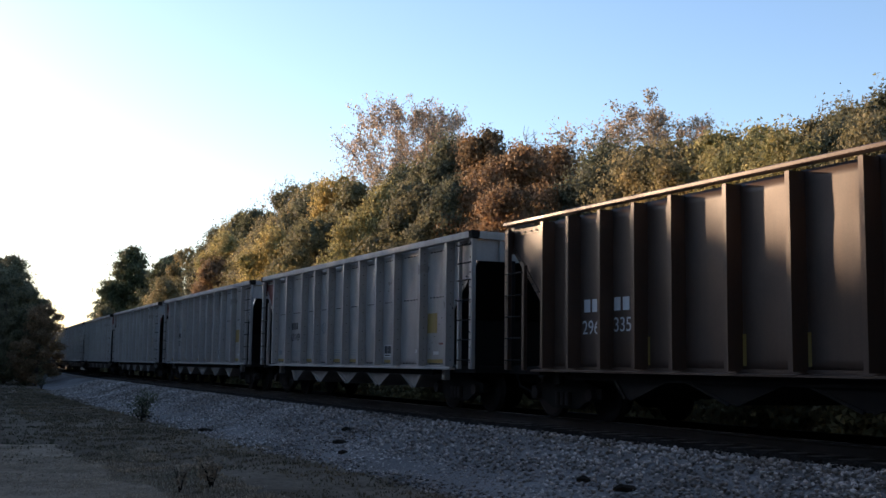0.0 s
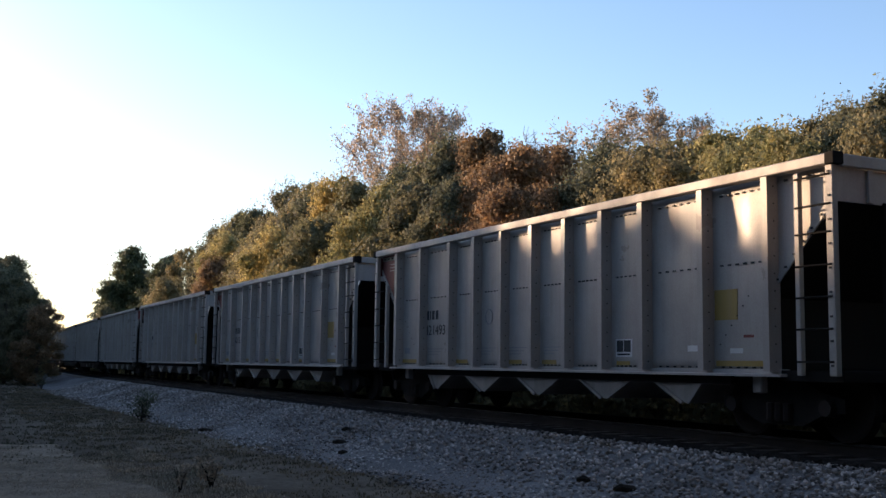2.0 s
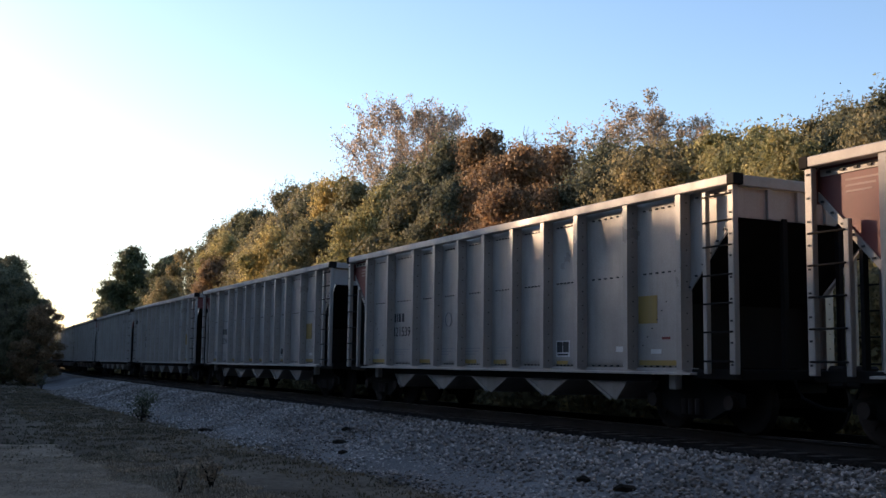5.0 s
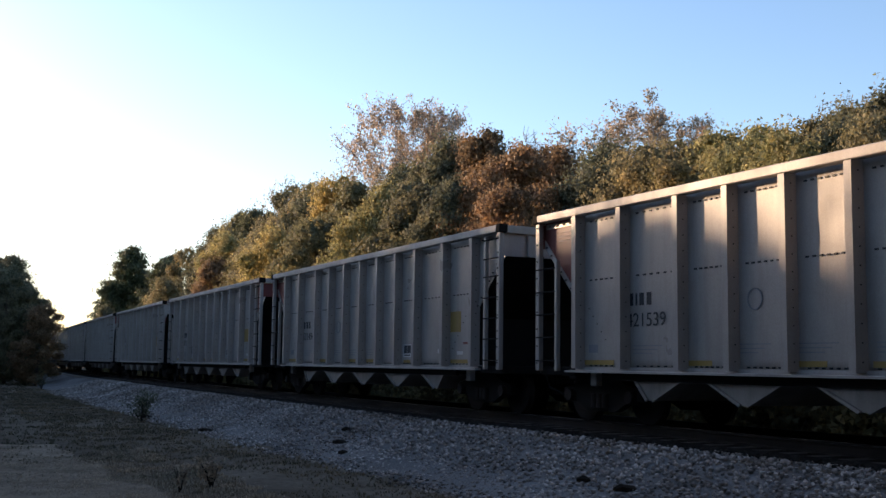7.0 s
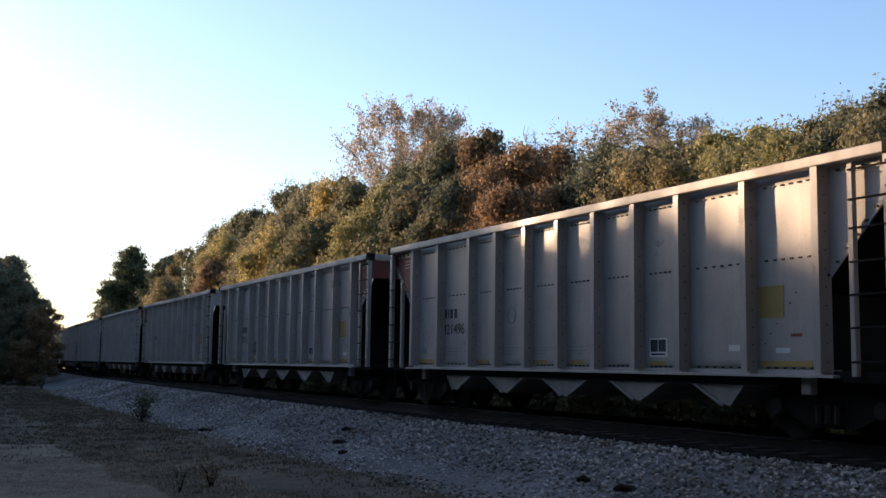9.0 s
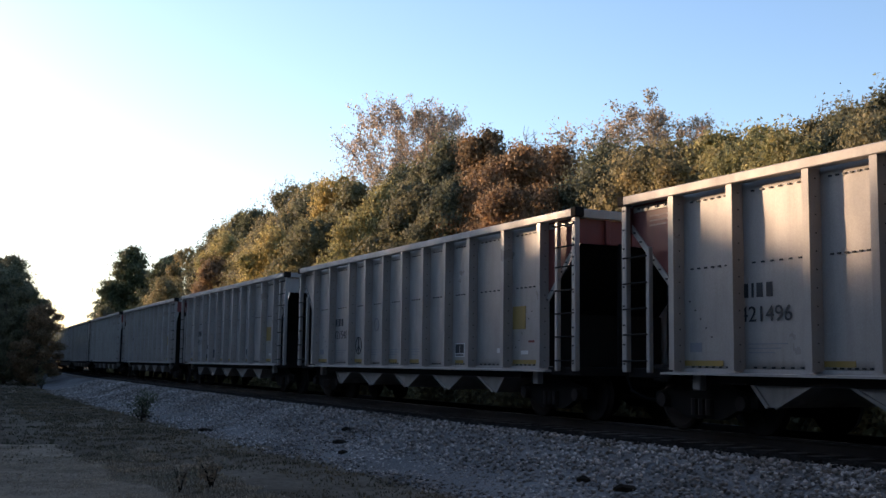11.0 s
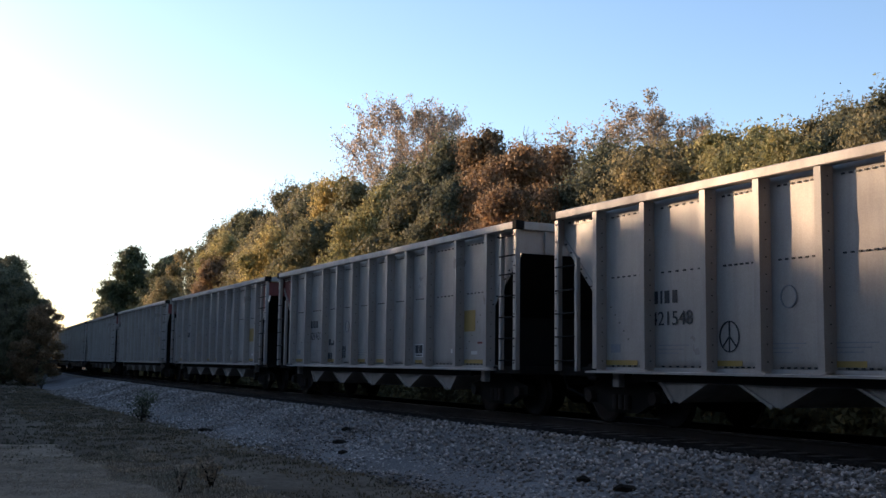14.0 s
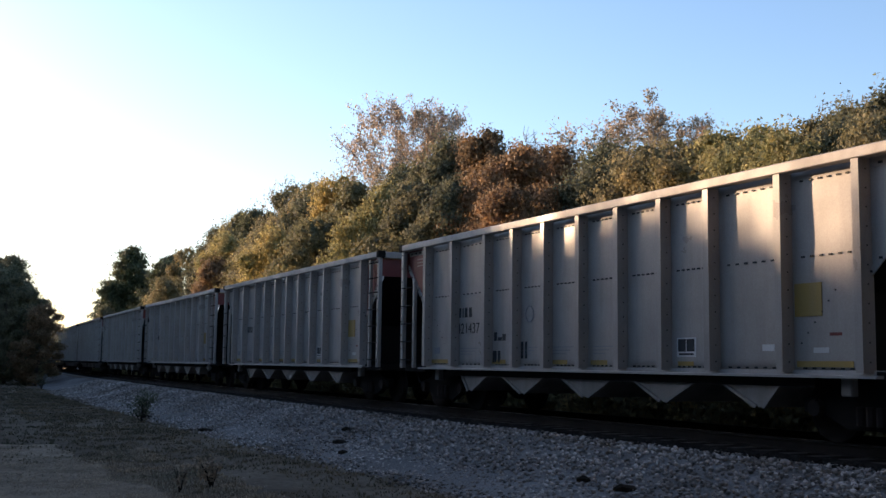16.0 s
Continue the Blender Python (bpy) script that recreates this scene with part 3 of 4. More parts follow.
# trees on the near side of the line, down the track and towards the sun
for s, off, h in ((-101, -4.4, 8.6), (-99, -6.6, 10.0), (-104, -9.0, 10.6), (-96, -9.5, 9.5), (-108, -5.5, 9.2), (-112, -11.0, 11.5), (-100, -3.4, 7.0), (-97, -5.2, 7.4), (-95, -7.6, 8.6), (-103, -5.4, 10.8), (-101, -3.3, 7.8), (-99, -8.2, 10.6), (-74, -4.2, 6.0), (-78, -5.2, 7.6)):
    plant("green", s, off, h)
for s, off, h in ((-107, -3.0, 6.6), (-103, -3.3, 5.6), (-71, -3.4, 4.7)):
    plant("rust", s, off, h)
for s, off in ((-98, -3.6), (-100, -5.5), (-97, -7.5), (-94, -9.0), (-102, -3.3), (-92, -11.0), (-95, -5.8), (-105, -7.0), (-90, -4.6), (-89, -7.2), (-92, -8.6), (-87, -9.8), (-84, -11.5)):
    plant("shrub", s, off, 3.2)


def shade_line(s):
    """Height on the cars' near side up to which the row of trees keeps the low sun off."""
    return float(np.interp(s, (-30, -19, -15.5, -13.5, -11.5, -9.5, -7.0, -5.0, -2.0, 6.0), (6.0, 5.0, 4.2, 3.2, 3.4, 4.15, 4.0, 3.5, 3.0, 2.7)))


# Unseen row of trees, tops set so their shade ends at shade_line.
for i in range(44):
    for along, off in ((-152 + i * 4.8, -16.5 + 1.2 * math.sin(i * 2.1)), (-149.6 + i * 4.8, -22.0 + 1.5 * math.sin(i * 1.3))):
        plant("tall", along, off, shade_line(along - 2.17 * off) - 0.377 * off + 0.35 * math.sin(i * 1.7 + off))
# Unseen trees added behind the camera and to its right to block skylight.
for i in range(12):
    plant("tall", 7 + i * 4.6, 10.5 + 1.5 * math.sin(i * 1.9), 20.0 + math.sin(i * 2.3))
    plant("tall", 24 + i * 4.6, -8.0 + 1.2 * math.sin(i * 1.4), 22.0 + math.sin(i * 1.3))
for i in range(10):
    plant("tall", 15.5 + 0.8 * math.sin(i * 2.2), -26.0 + i * 2.4, 22.5 + 0.8 * math.sin(i * 1.1))
    plant("tall", 20.5 + 0.8 * math.sin(i * 1.6), -25.0 + i * 2.4, 25.0 + 0.8 * math.sin(i * 1.9))


# ---- the hopper cars: x along the train, -y towards the camera, z from the rail top ----
HALF, SHEET, FACE, TOP = 7.4, 1.37, 1.56, 3.73


def side_panel(x0, x1, side, seed, mat, root, dent=0.0):
    """One sheet between two posts, slightly dented."""
    bm = bmesh.new()
    nx, nz = 9, 16
    y = side * SHEET
    rows = []
    for j in range(nz + 1):
        z = 0.93 + (3.62 - 0.93) * j / nz
        row = []
        for i in range(nx + 1):
            x = x0 + (x1 - x0) * i / nx
            inner = math.sin(math.pi * i / nx) * min(1, 4 * j / nz) * min(1, 4 * (nz - j) / nz)
            crease = math.exp(-((i / nx - 0.75 + 0.45 * j / nz) / 0.16) ** 2) * smoothstep(0.40, 0.75, j / nz)
            d = dent * crease + 0.024 * noise.noise((x * 1.3 + seed * 7.1, z * 0.9, seed)) + 0.008 * noise.noise((x * 3.1, z * 2.4 + seed, 3.0))
            row.append(bm.verts.new((x, y - side * abs(d) * inner, z)))
        rows.append(row)
    for a, b in zip(rows, rows[1:]):
        for i in range(nx):
            bm.faces.new((a[i], a[i + 1], b[i + 1], b[i]))
    geom = bmesh.ops.extrude_face_region(bm, geom=bm.faces[:])
    bmesh.ops.translate(bm, verts=[v for v in geom["geom"] if isinstance(v, bmesh.types.BMVert)], vec=(0, -side * 0.012, 0))
    bmesh.ops.recalc_face_normals(bm, faces=bm.faces)
    return part("side_panel", bm, mat, root, "", True)


def post(x, side, mat, root, wide=0.06, foot=0.085, deep=0.19):
    """A hat-shaped side post, tapering a little to its foot."""
    bm = bmesh.new()
    o, i = side * (SHEET + deep), side * (SHEET - 0.005)
    prism(bm, [(x - foot, i), (x - wide, o), (x + wide, o), (x + foot, i)], 0.93, 3.60, "z")
    return part("side_post", bm, mat, root)


def end_panel(end, side, mat, root):
    """The sheet beyond the last post, cut off along the slope, with a bolted flange on its edge."""
    bm = bmesh.new()
    e = end
    prism(bm, [(e * 6.15, 2.05), (e * 7.32, 3.22), (e * 7.32, 3.60), (e * 6.15, 3.60)], side * SHEET, side * (SHEET + 0.012))
    panel = part("end_panel", bm, mat, root)
    bm = bmesh.new()
    prism(bm, [(e * 6.18, 2.03), (e * 7.30, 3.15), (e * 7.30, 3.28), (e * 6.18, 2.16)], side * (SHEET + 0.012), side * (SHEET + 0.035))
    part("edge_flange", bm, GREY if mat is RED else mat, panel)
    for i in range(7):
        k = (i + 0.5) / 7
        bm = bmesh.new()
        x, z = e * (6.18 + 1.12 * k), 2.095 + 1.12 * k
        box(bm, x - 0.022, x + 0.022, side * (SHEET + 0.034), side * (SHEET + 0.055), z - 0.014, z + 0.014)
        part("bolt", bm, INK, panel)
    bm = bmesh.new()
    box(bm, e * 6.30, e * 7.26, side * (SHEET + 0.012), side * (SHEET + 0.03), 3.47, 3.56)
    part("head_strip", bm, GREY if mat is RED else mat, panel)
    for i in range(4):
        bm = bmesh.new()
        x = e * (6.45 + 0.22 * i)
        box(bm, x - 0.03, x + 0.03, side * (SHEET + 0.029), side * (SHEET + 0.05), 3.50, 3.53)
        part("bolt", bm, INK, panel)
    if mat is RED and end < 0 and side < 0:
        for k in range(3):
            bm = bmesh.new()
            box(bm, -6.86, -6.32 - 0.06 * k, -SHEET - 0.016, -SHEET - 0.008, 3.36 - 0.075 * k, 3.385 - 0.075 * k)
            part("stencil_line", bm, FAINT, panel, "thin pale line of worn stencilling")
    return panel


def end_ladder(end, side, paint, root):
    """Corner post and inner stile with thin dark rungs between them."""
    bm = bmesh.new()
    box(bm, end * 7.27, end * 7.40, side * 1.45, side * 1.545, 0.88, 3.585, 0.012)
    corner = part("corner_post", bm, paint, root)
    for i in range(9):
        bm = bmesh.new()
        z = 1.0 + 0.31 * i
        box(bm, end * 7.315, end * 7.355, side * 1.54, side * 1.558, z, z + 0.028)
        part("bolt", bm, INK, corner)
    top = 3.55 if end > 0 else 2.86
    bm = bmesh.new()
    box(bm, end * 6.70, end * 6.79, side * 1.45, side * 1.53, 0.88, top, 0.01)
    part("ladder_stile", bm, paint, root)
    for z in (1.06, 1.48, 1.89, 2.30, 2.72, 3.08, 3.46):
        if z > top:
            continue
        bm = bmesh.new()
        tube(bm, [(end * 6.74, side * 1.548, z), (end * 7.36, side * 1.548, z)], [0.015, 0.015], 6)
        part("ladder_rung", bm, BLACK, root)


def plate(name, x0, x1, z0, z1, mat, root, label="", lift=0.006, y=None):
    y = SHEET if y is None else y
    bm = bmesh.new()
    x0, x1 = x0 - 0.18, x1 - 0.18
    box(bm, x0, x1, -y - lift, -y + 0.02, z0, z1)
    return part(name, bm, mat, root, label)


def lettering(text, x, z, height, mat, root, width=None):
    """Stencilled figures on the near side of a car."""
    cu = bpy.data.curves.new("figures", "FONT")
    cu.body, cu.size, cu.extrude = text, height * 1.42, 0.002
    tmp = new("figures", cu)
    bpy.context.view_layer.update()
    me = bpy.data.meshes.new_from_object(tmp.evaluated_get(bpy.context.evaluated_depsgraph_get()))
    bpy.data.objects.remove(tmp)
    me.materials.clear()
    me.materials.append(mat)
    xs = [v.co.x for v in me.vertices]
    k = (width / (max(xs) - min(xs))) if width else 1.0
    me.transform(Matrix.Diagonal((k, 1, 1, 1)))
    ob = new("car_number", me)
    ob.parent = root
    ob.matrix_basis = pose(x - 0.18, -SHEET - 0.006, z, 90)
    return ob


def ring_mark(x, z, rx, rz, mat, root, spokes=()):
    """A hand-drawn ring, with strokes inside."""
    bm = bmesh.new()
    y = -SHEET - 0.002
    x -= 0.18
    tube(bm, [(x + rx * math.cos(a), y, z + rz * math.sin(a)) for a in np.linspace(0, 2 * math.pi, 25)], [0.012] * 25, 4)
    for a in spokes:
        tube(bm, [(x, y, z), (x + rx * math.cos(a), y, z + rz * math.sin(a))], [0.012, 0.012], 4)
    return part("chalk_ring", bm, mat, root, "hand-drawn ring on the side sheet")


def rivets(posts, side, root):
    bm = bmesh.new()
    for a, b in zip(posts, posts[1:]):
        n = 6
        for z in (3.47, 2.45, 0.98):
            for i in range(n):
                x = a + 0.2 + (b - a - 0.4) * (i + 0.5) / n
                box(bm, x - 0.026, x + 0.026, side * (SHEET - 0.01), side * (SHEET + 0.016), z - 0.012, z + 0.012)
    for p in posts:
        for k in range(11):
            box(bm, p + 0.06, p + 0.079, side * (SHEET + 0.075), side * (SHEET + 0.095), 1.05 + k * 0.24, 1.068 + k * 0.24)
    return tagged(part("rivets", bm, INK, root), "dark rivet heads in rows", kind="stuff")


def truck(x, root):
    """A two-axle truck: bolster, side frames with journals and springs, and wheelsets that turn."""
    bm = bmesh.new()
    box(bm, x - 0.2, x + 0.2, -1.05, 1.05, 0.42, 0.72, 0.02)
    bolster = part("bolster", bm, BLACK, root)
    for side in (-1, 1):
        bm = bmesh.new()
        prism(bm, [(x - 1.15, 0.40), (x - 1.15, 0.58), (x - 0.75, 0.66), (x - 0.45, 0.80), (x + 0.45, 0.80), (x + 0.75, 0.66), (x + 1.15, 0.58), (x + 1.15, 0.40),
                   (x + 0.80, 0.38), (x + 0.40, 0.20), (x - 0.40, 0.20), (x - 0.80, 0.38)], side * 0.95, side * 1.10)
        part("side_frame", bm, BLACK, bolster)
        for dx in (-0.16, 0.0, 0.16):
            part("spring", tube(bmesh.new(), [(x + dx, side * 1.12, 0.26), (x + dx, side * 1.12, 0.50)], [0.07, 0.07], 8), RUST, bolster)
        for dx in (-0.89, 0.89):
            part("bearing_cap", tube(bmesh.new(), [(x + dx, side * 1.0, 0.46), (x + dx, side * 1.20, 0.46)], [0.13, 0.11], 10), RUST, bolster)
    for dx in (-0.89, 0.89):
        bm = bmesh.new()
        tube(bm, [(0, -1.0, 0), (0, 1.0, 0)], [0.08, 0.08], 8)
        for side in (-1, 1):
            y = side * 0.74
            tube(bm, [(0, y - side * 0.06, 0), (0, y - side * 0.055, 0), (0, y, 0), (0, y + side * 0.05, 0), (0, y + side * 0.07, 0)], [0.49, 0.49, 0.46, 0.457, 0.40], 28)
            box(bm, -0.30, 0.30, y + side * 0.071, y + side * 0.085, -0.03, 0.03)
        w = part("wheelset", bm, RUST, bolster)
        w.matrix_basis = pose(x + dx, 0, 0.457)
    return bolster


def hopper_car(name, posts, chutes, paint, chord, label, lead_mat, tail_mat, chute_mat, chord_high=0.14, deep=0.19, chute_half=0.76, dents=()):
    root = tagged(new(name), label, "hopper car", "cars of the coal train")
    for side in (-1, 1):
        for i, (a, b) in enumerate(zip(posts, posts[1:])):
            side_panel(a, b, side, i + 1 + (side > 0) * 20, paint, root, dict(dents).get(i, 0.0) if side < 0 else 0.0)
        for p in posts:
            post(p, side, paint, root, deep=deep, wide=0.06 if deep < 0.2 else 0.04)
        rivets(posts, side, root) if chord_high > 0.1 else None
        for end, mat in ((1, lead_mat), (-1, tail_mat)):
            end_panel(end, side, mat, root)
            end_ladder(end, side, paint, root)
        bm = bmesh.new()
        box(bm, -7.42, 7.42, side * 1.40, side * (FACE + 0.02), TOP - chord_high, TOP, 0.012)
        part("top_chord", bm, chord, root)
        bm = bmesh.new()
        prism(bm, [(side * 1.38, 0.86), (side * (FACE - 0.01), 0.86), (side * (FACE - 0.01), 0.89), (side * (SHEET + 0.03), 0.90), (side * (SHEET + 0.03), 0.96), (side * 1.38, 0.96)], -6.42, 6.42, "x")
        part("side_sill", bm, chord, root)
    for end, mat in ((1, lead_mat), (-1, tail_mat)):
        bm = bmesh.new()
        box(bm, end * 7.30, end * 7.42, -1.39, 1.39, TOP - 0.16, TOP - 0.002, 0.01)
        part("end_chord", bm, chord, root)
        for y in (-1.49, 1.49) if chord_high > 0.1 else ():
            bm = bmesh.new()
            box(bm, end * 7.30, end * 7.46, y - 0.095, y + 0.095, TOP - 0.15, TOP + 0.012, 0.01)
            part("chord_cap", bm, BLACK, root, "black corner cap")
        bm = bmesh.new()
        box(bm, end * 7.32, end * 7.345, -1.43, 1.43, 3.12, TOP - 0.17)
        end_plate = part("end_plate", bm, mat, root)
        for y in (-0.85, -0.28, 0.28, 0.85):
            bm = bmesh.new()
            box(bm, end * 7.345, end * 7.40, y - 0.045, y + 0.045, 3.12, TOP - 0.17, 0.008)
            part("stiffener", bm, mat, end_plate)
        # Slope sheet and end posts are coloured black for the recess's shade.
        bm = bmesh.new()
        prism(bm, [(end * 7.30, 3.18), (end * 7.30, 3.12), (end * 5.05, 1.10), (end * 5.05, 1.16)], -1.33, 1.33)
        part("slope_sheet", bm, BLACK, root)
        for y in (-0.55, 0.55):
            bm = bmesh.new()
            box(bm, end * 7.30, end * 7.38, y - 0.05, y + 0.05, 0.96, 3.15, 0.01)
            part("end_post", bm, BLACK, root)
        # Made-up black plate that closes the end recess so it stays dark.
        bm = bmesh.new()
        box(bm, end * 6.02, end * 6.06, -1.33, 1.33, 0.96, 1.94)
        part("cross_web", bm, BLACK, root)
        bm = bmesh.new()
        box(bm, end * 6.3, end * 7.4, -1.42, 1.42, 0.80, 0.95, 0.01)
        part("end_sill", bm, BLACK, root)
        bm = bmesh.new()
        tube(bm, [(end * 7.2, 0, 0.86), (end * 7.75, 0, 0.86)], [0.1, 0.09], 8)
        box(bm, end * 7.72, end * 8.06, -0.16, 0.16, 0.70, 1.02, 0.04)
        part("coupler", bm, RUST, root)
        bm = bmesh.new()
        tube(bm, [(end * 7.45, -0.5, 0.80), (end * 7.6, -0.5, 0.55), (end * 7.85, -0.35, 0.42), (end * 8.06, -0.2, 0.40)], [0.03] * 4, 6)
        part("brake_hose", bm, BLACK, root)
        bm = bmesh.new()
        tube(bm, [(end * 5.6, -1.1, 1.05), (end * 5.6, 1.1, 1.05)], [0.16, 0.16], 12)
        part("brake_cylinder", bm, BLACK, root)
        truck(end * 5.95, root)
    for x in chutes:
        lo_half = chute_half if x > min(chutes) else 0.40
        hi_half = chute_half if x < max(chutes) else 0.40
        bm = bmesh.new()
        prism(bm, [(x - lo_half, 0.74), (x + hi_half, 0.74), (x + 0.08, 0.44), (x - 0.08, 0.44)], -1.36, 1.36)
        chute = part("hopper_chute", bm, chute_mat, root)
        for side in (-1, 1):
            for a, half in ((-1, lo_half), (1, hi_half)):
                bm = bmesh.new()
                prism(bm, [(x + a * half, 0.74), (x + a * (half - 0.09), 0.74), (x + a * 0.05, 0.46), (x + a * 0.09, 0.42)], side * 1.355, side * 1.39)
                part("chute_flange", bm, chute_mat, chute)
    for side in (-1, 1):
        # Black strip standing in for the shade between sill and chutes.
        bm = bmesh.new()
        box(bm, -5.3, 5.3, side * 1.34, side * 1.40, 0.735, 0.862)
        part("hopper_beam", bm, BLACK, root)
        for end in (-1, 1):
            bm = bmesh.new()
            box(bm, end * 5.70, end * 5.88, side * 1.25, side * 1.38, 0.63, 0.862, 0.015)
            part("jacking_pad", bm, chute_mat, root)
    bm = bmesh.new()
    box(bm, -7.3, 7.3, -0.28, 0.28, 0.62, 0.98)
    part("centre_sill", bm, BLACK, root)
    # Unseen flat floor, added to keep light from leaking through the car.
    bm = bmesh.new()
    box(bm, -5.1, 5.1, -1.33, 1.33, 1.04, 1.10)
    part("hopper_floor", bm, BLACK, root)
    return root


GREY_POSTS = [-6.13, -4.83, -3.38, -2.27, -1.14, 0.0, 1.14, 2.27, 3.38, 4.83, 6.18]
BROWN_POSTS = [-5.96, -5.12, -4.16, -3.22, -2.29, -1.06, 0.17, 1.41, 2.45, 3.4, 4.3, 5.25, 6.1]
DENTS = {"421493": ((8, 0.05), (9, 0.07)), "421539": ((6, 0.05), (7, 0.09), (8, 0.08)), "421548": ((9, 0.04),)}
PITCH, LEAD = 16.15, -28.11 + 2 * 16.15 - 7.4
cars = []


def grey_marks(root, number, spoke=(), extra=()):
    for x0, x1, z0, z1 in ((5.12, 5.60, 1.66, 2.10), (5.14, 6.10, 0.995, 1.075), (2.68, 3.04, 0.995, 1.06), (-5.95, -5.02, 0.995, 1.075), (-3.12, -2.60, 0.995, 1.075), (-0.90, -0.40, 0.995, 1.075), (0.34, 0.82, 0.995, 1.075)):
        plate("yellow_patch", x0, x1, z0, z1, YELLOW, root, "faded yellow paint patch")
    plate("data_panel", 2.66, 3.10, 1.13, 1.42, WHITE, root, "white framed data panel")
    plate("data_block", 2.69, 2.87, 1.21, 1.40, INK, root, "", 0.010)
    plate("data_block", 2.89, 3.07, 1.21, 1.40, INK, root, "", 0.010)
    plate("data_line", 2.71, 3.05, 1.155, 1.185, INK, root, "", 0.010)
    for x0, x1, z0, z1, m in ((4.50, 4.73, 1.21, 1.30, WHITE), (5.44, 5.70, 1.18, 1.25, WHITE), (5.72, 5.92, 1.40, 1.44, RED), (-5.74, -5.48, 1.20, 1.34, GREY_INK)):
        plate("small_stencil", x0, x1, z0, z1, m, root)
    for i in range(6):
        plate("bolt_plate", 5.22 + 0.12 * i, 5.242 + 0.12 * i, 1.30 + 0.135 * i, 1.32 + 0.135 * i, INK, root)
    for i in range(5):
        plate("bolt_plate", -5.75 + 0.12 * i, -5.728 + 0.12 * i, 1.95 - 0.135 * i, 1.97 - 0.135 * i, INK, root)
    for i, w in enumerate((0.16, 0.05, 0.14, 0.14)):
        x = (-4.62, -4.42, -4.32, -4.13)[i]
        plate("mark_bar", x, x + w * 0.8, 1.96, 2.16, INK, root, "dark bar in place of the owner's mark")
    for k in range(3):
        for x0, x1 in ((-4.5, -3.75), (-2.0, -1.4), (-0.9, -0.2), (0.4, 1.0)):
            plate("stencil_line", x0, x1 - 0.12 * k, 1.30 - 0.06 * k, 1.315 - 0.06 * k, GREY_INK, root)
    if number:
        lettering(number, -4.66, 1.62, 0.22, INK, root, 1.0)
    ring_mark(-1.69, 1.94, 0.14, 0.15, GREY_INK, root)
    if spoke:
        ring_mark(-2.86, 1.42, 0.20, 0.22, INK, root, spoke)
    for x0, x1, z0, z1 in extra:
        plate("scrawl_bar", x0, x1, z0, z1, INK, root, "dark hand-painted stroke on the side")


def brown_marks(root):
    for x in (-5.78, -2.98, -0.8, 0.42):
        plate("yellow_bar", x, x + 0.07, 1.0, 1.85 if x < -5 else 1.45, YELLOW, root, "vertical yellow reflective bar")
    lettering("296", -4.80, 1.52, 0.24, WHITE, root, 0.50)
    lettering("335", -3.88, 1.55, 0.24, WHITE, root, 0.46)
    for x, w in ((-4.74, 0.17), (-4.50, 0.17), (-3.86, 0.17), (-3.62, 0.17)):
        plate("mark_bar", x, x + w, 1.90, 2.12, WHITE, root, "white bar in place of the owner's mark")


def train():
    brown = hopper_car("hopper_car", BROWN_POSTS, (-3.67, -1.2, 1.22, 3.7), BROWN, BROWN, "dark brown steel open hopper car with white figures", BROWN, BROWN, BLACK, 0.07, 0.24, 1.0)
    brown_marks(brown)
    cars.append(brown)
    kinds = [("421493", GREY, RED, ()), ("421539", GREY, RED, ()), ("421496", GREY, RED, ()), ("421548", RED, GREY, (1.57, -1.57, -2.4, -0.75)), ("421437", GREY, RED, ()), ("", RED, GREY, ())]
    protos = []
    for number, lead, tail, spoke in kinds:
        words = "weathered light grey steel open hopper car"
        words += " with red trailing end panels" if tail is RED else " with red leading end panels"
        car = hopper_car("hopper_car", GREY_POSTS, (-4.25, -2.13, 0.0, 2.13, 4.25), GREY, PALE, words, lead, tail, CHUTE, dents=DENTS.get(number, ()))
        scrawl = ((-3.05, -2.95, 1.45, 1.62), (-2.9, -2.75, 1.45, 1.52), (-2.72, -2.6, 1.45, 1.58), (-3.1, -2.95, 1.02, 1.25), (-2.9, -2.8, 1.02, 1.25), (-2.0, -1.92, 1.1, 1.42), (-1.85, -1.78, 1.1, 1.42)) if number == "421437" else ()
        grey_marks(car, number, spoke, scrawl)
        cars.append(car)
        protos.append(car)
    for i in range(11):
        cars.append(copy_thing(protos[(0, 5, 2, 1, 4, 5, 0, 5, 3, 2, 5)[i]] if i % 2 else protos[5], Matrix()))


train()


# ---- verge: stones, grass, weeds, scraps of wood ----
def dirt_path():
    """A worn strip of pale dry earth and matted straw along the verge, with a ragged edge."""
    bm = bmesh.new()
    rows = []
    for s in np.linspace(-17.6, 4, 97):
        edge = 0.45 * noise.noise((s * 0.45, 3.0, 0.0)) + 0.2 * noise.noise((s * 1.7, 9.0, 0.0))
        lo, hi = -12.5 + edge, -7.1 + 0.9 * edge
        row = []
        for k in range(25):
            o = lo + (hi - lo) * k / 24
            lift = 0.022 if 0 < k < 24 and -17.6 < s < 4 else -0.03
            row.append(bm.verts.new((*track(s, o), ground_height(s, o) + lift)))
        rows.append(row)
    for a, b in zip(rows, rows[1:]):
        for k in range(24):
            bm.faces.new((a[k], a[k + 1], b[k + 1], b[k]))
    return tagged(part("dirt_path", bm, MATTED, None, "", True), "worn strip of pale dry earth and matted straw", "path", kind="structure")


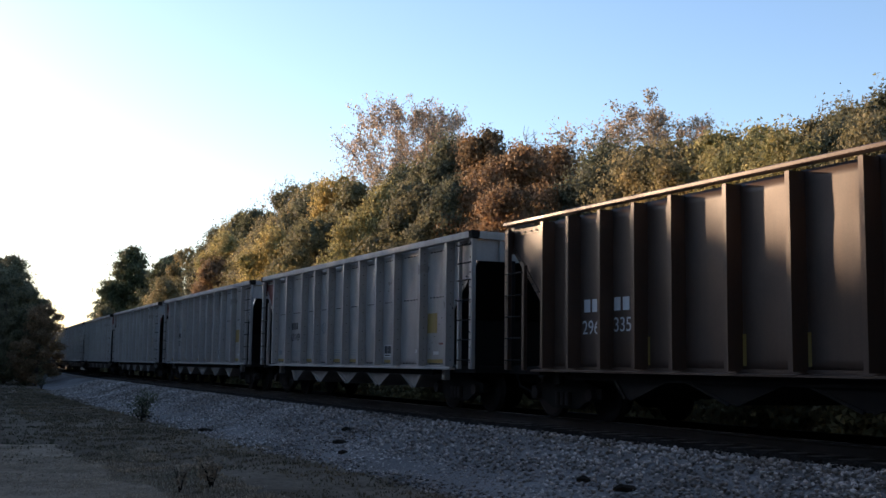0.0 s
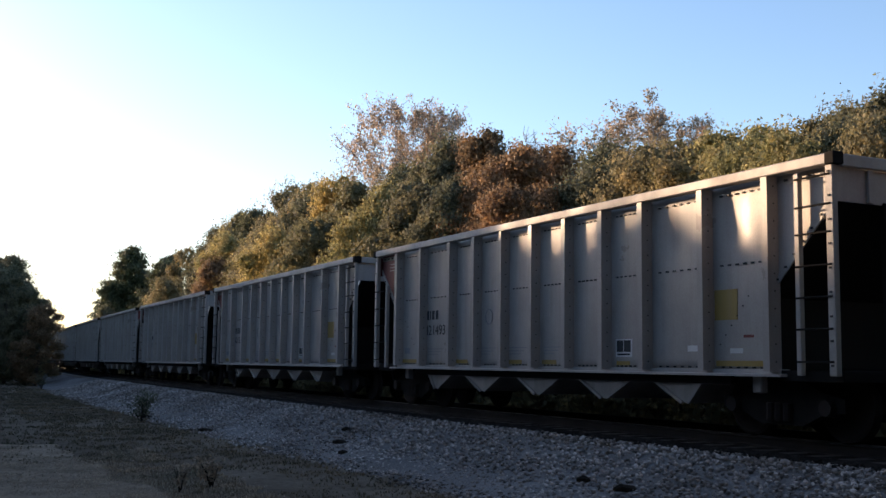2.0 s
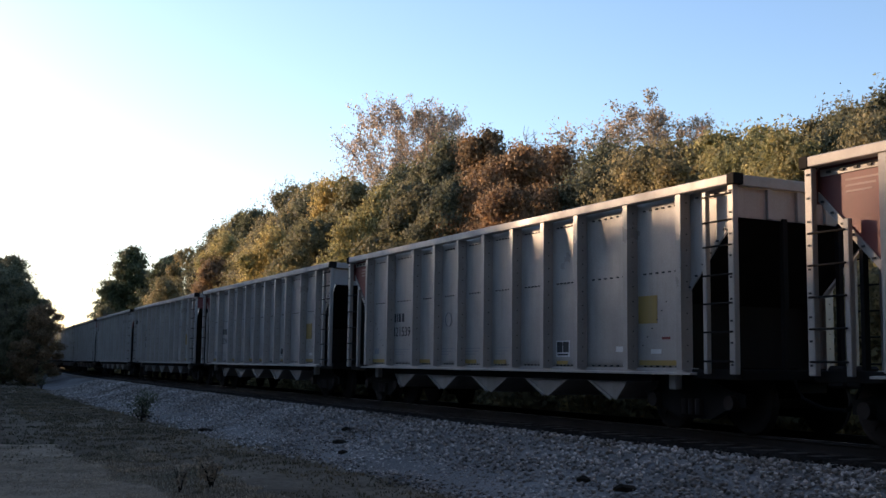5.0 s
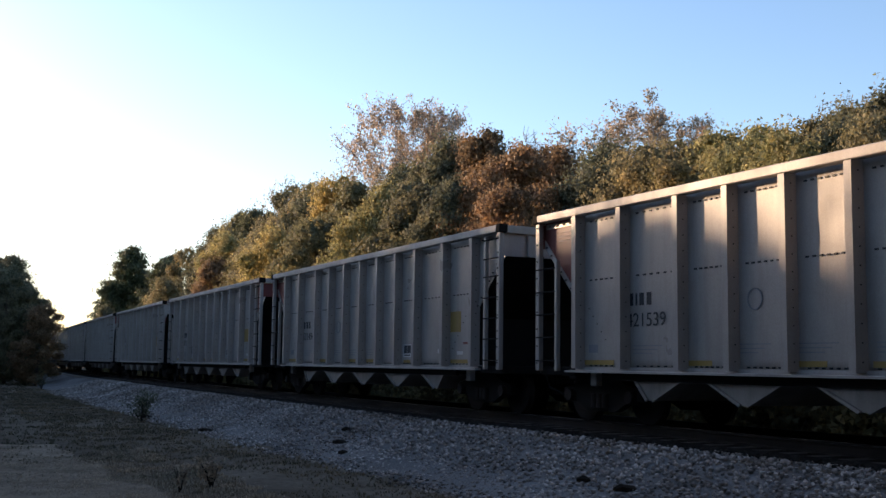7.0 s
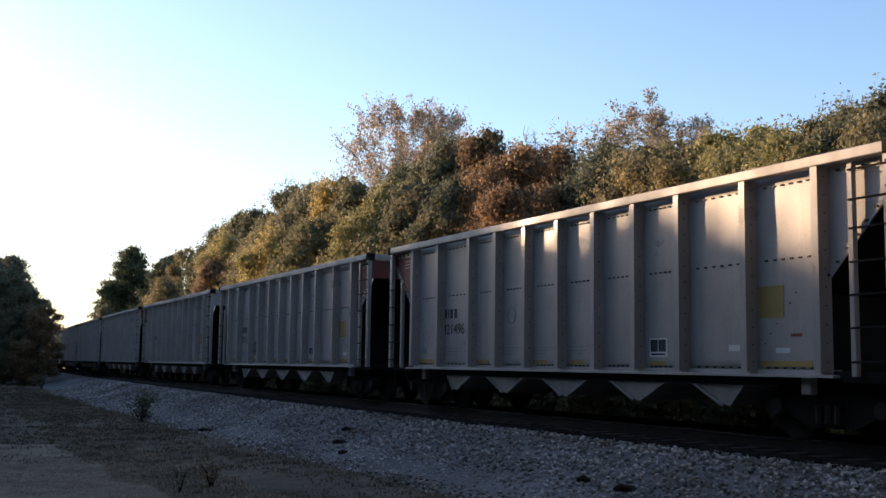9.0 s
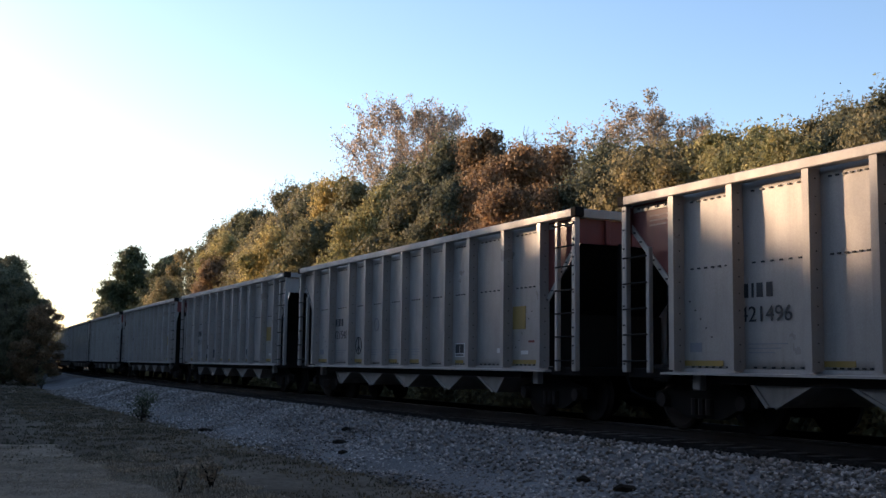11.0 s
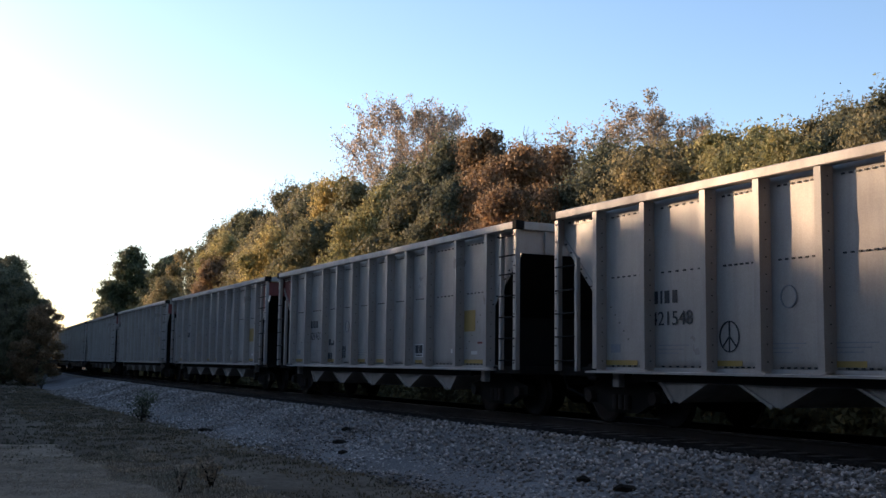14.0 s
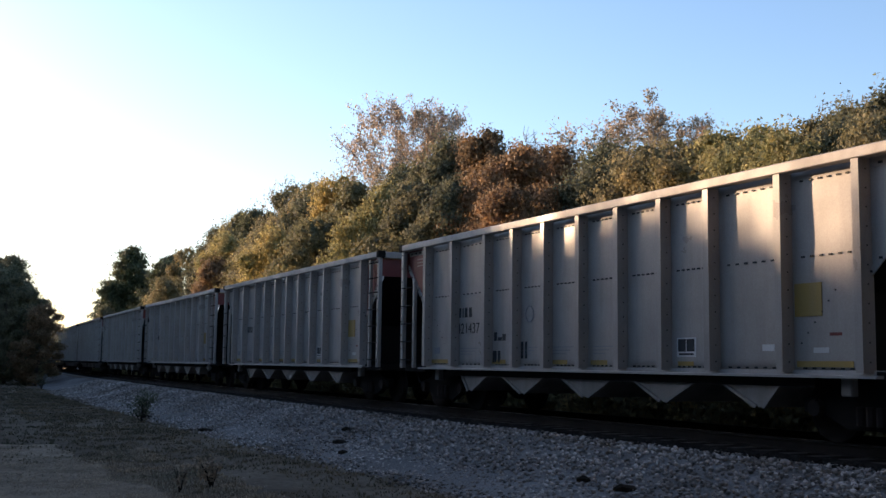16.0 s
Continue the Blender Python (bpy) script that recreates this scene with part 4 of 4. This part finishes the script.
stones("ballast_stones", STONE, 27000, 62, -0.3, -3.85, 4, "loose grey crushed stones on the ballast shoulder")
stones("bed_stones", DARK_STONE, 6000, 40, 0.75, -0.45, 5, "crushed stones beside the rail, coloured dark for the train's shade")
blades("grass", GRASS, 34000, (-60, 2), (-7.0, -3.4), 0.06, 3, "short dull green grass on the verge", -0.2)
dirt_path()
blades("dry_grass", STRAW, 60000, (-16, -3), (-11.5, -5.7), 0.06, 8, "short dry straw-coloured grass in the foreground", -0.35, 0.006)
blades("rank_grass", GRASS, 40000, (-95, -13), (-13, -4.0), 0.075, 6, "rank dull grass along the foot of the bank", -0.7, 0.010)


def weed(s, off, height, count, seed, label, mat=GRASS):
    """A small upright weed with stems and narrow leaves."""
    rng = np.random.default_rng(seed)
    root = tagged(new("weed"), label, "weed", "weeds on the verge")
    root.matrix_basis = pose(*track(s, off), ground_height(s, off))
    tips = []
    for _ in range(9):
        a, r = rng.uniform(0, 6.28), rng.uniform(0.1, 0.5) * height
        tip = np.array([math.cos(a) * r, math.sin(a) * r, height * rng.uniform(0.6, 1.0)])
        part("stem", tube(bmesh.new(), [(0, 0, -0.03), tuple(tip * 0.5 + np.array([0, 0, 0.05])), tuple(tip)], [0.012, 0.009, 0.004], 4), DRY_WOOD, root)
        tips += [tip, tip * 0.75, tip * 0.5]
    v, f = leaf_cloud(rng, np.array(tips), 0.10 * height, count, 0.045, 0.9, (1.0, 0.35))
    raw_mesh("leaves", v, f, mat, root)
    return root


weed(-25.4, -4.0, 0.9, 900, 1, "dark bushy weed at the foot of the ballast", LEAF["green"])
weed(-8.2, -6.3, 0.45, 260, 2, "dry spindly weed in the grass", STRAW)
weed(-7.6, -6.9, 0.38, 120, 3, "dry spindly weed in the grass", STRAW)
weed(-63.0, -3.6, 0.8, 300, 4, "dark bushy weed at the foot of the ballast", LEAF["green"])


def scrap(s, off, length, turn, seed):
    rng = np.random.default_rng(seed)
    bm = bmesh.new()
    tube(bm, [(-length / 2, 0, 0), (-length / 6, rng.normal(0, 0.02), 0.015), (length / 5, rng.normal(0, 0.02), 0.01), (length / 2, 0, 0.0)], [0.03, 0.05, 0.045, 0.02], 6)
    ob = tagged(part("scrap_of_wood", bm, DRY_WOOD), "short dark scrap of old wood on the ballast", "wood scrap", "wood scraps on the ballast")
    ob.matrix_basis = pose(*track(s, off), ground_height(s, off) + 0.06, 0, 4, turn)


for s, off, length, turn in ((-4.6, -2.25, 0.20, 20), (-3.6, -2.3, 0.38, 35), (-14.0, -1.9, 0.30, 60), (-12.8, -2.5, 0.32, 10), (-11.6, -2.9, 0.26, 50), (-20.0, -3.4, 0.4, 30), (-27.0, -3.6, 0.5, 5)):
    scrap(s, off, length, turn, int(-s))


# ---- what moves: the cars roll along the track, their wheels turn ----
def motions():
    shared = {}
    for i, car in enumerate(cars):
        rows = []
        for k in range(17):
            s = LEAD - PITCH * i + run(k)
            rows.append((k, Matrix.Translation((*track(s, 1.55), 0.0)) @ Matrix.Rotation(heading(s), 4, "Z")))
        walk(car, rows)
        for bolster in car.children:
            for w in bolster.children:
                if not w.name.startswith("wheelset"):
                    continue
                at = w.matrix_basis.translation.copy()
                key = round(at.x, 2)
                if key in shared:
                    data = w.animation_data_create()
                    data.action, data.action_slot = shared[key]
                    w.rotation_mode = "QUATERNION"
                    continue
                walk(w, [(k / 10, Matrix.Translation(at) @ Matrix.Rotation(run(k / 10) / 0.457, 4, "Y")) for k in range(161)])
                shared[key] = (w.animation_data.action, w.animation_data.action_slot)


motions()
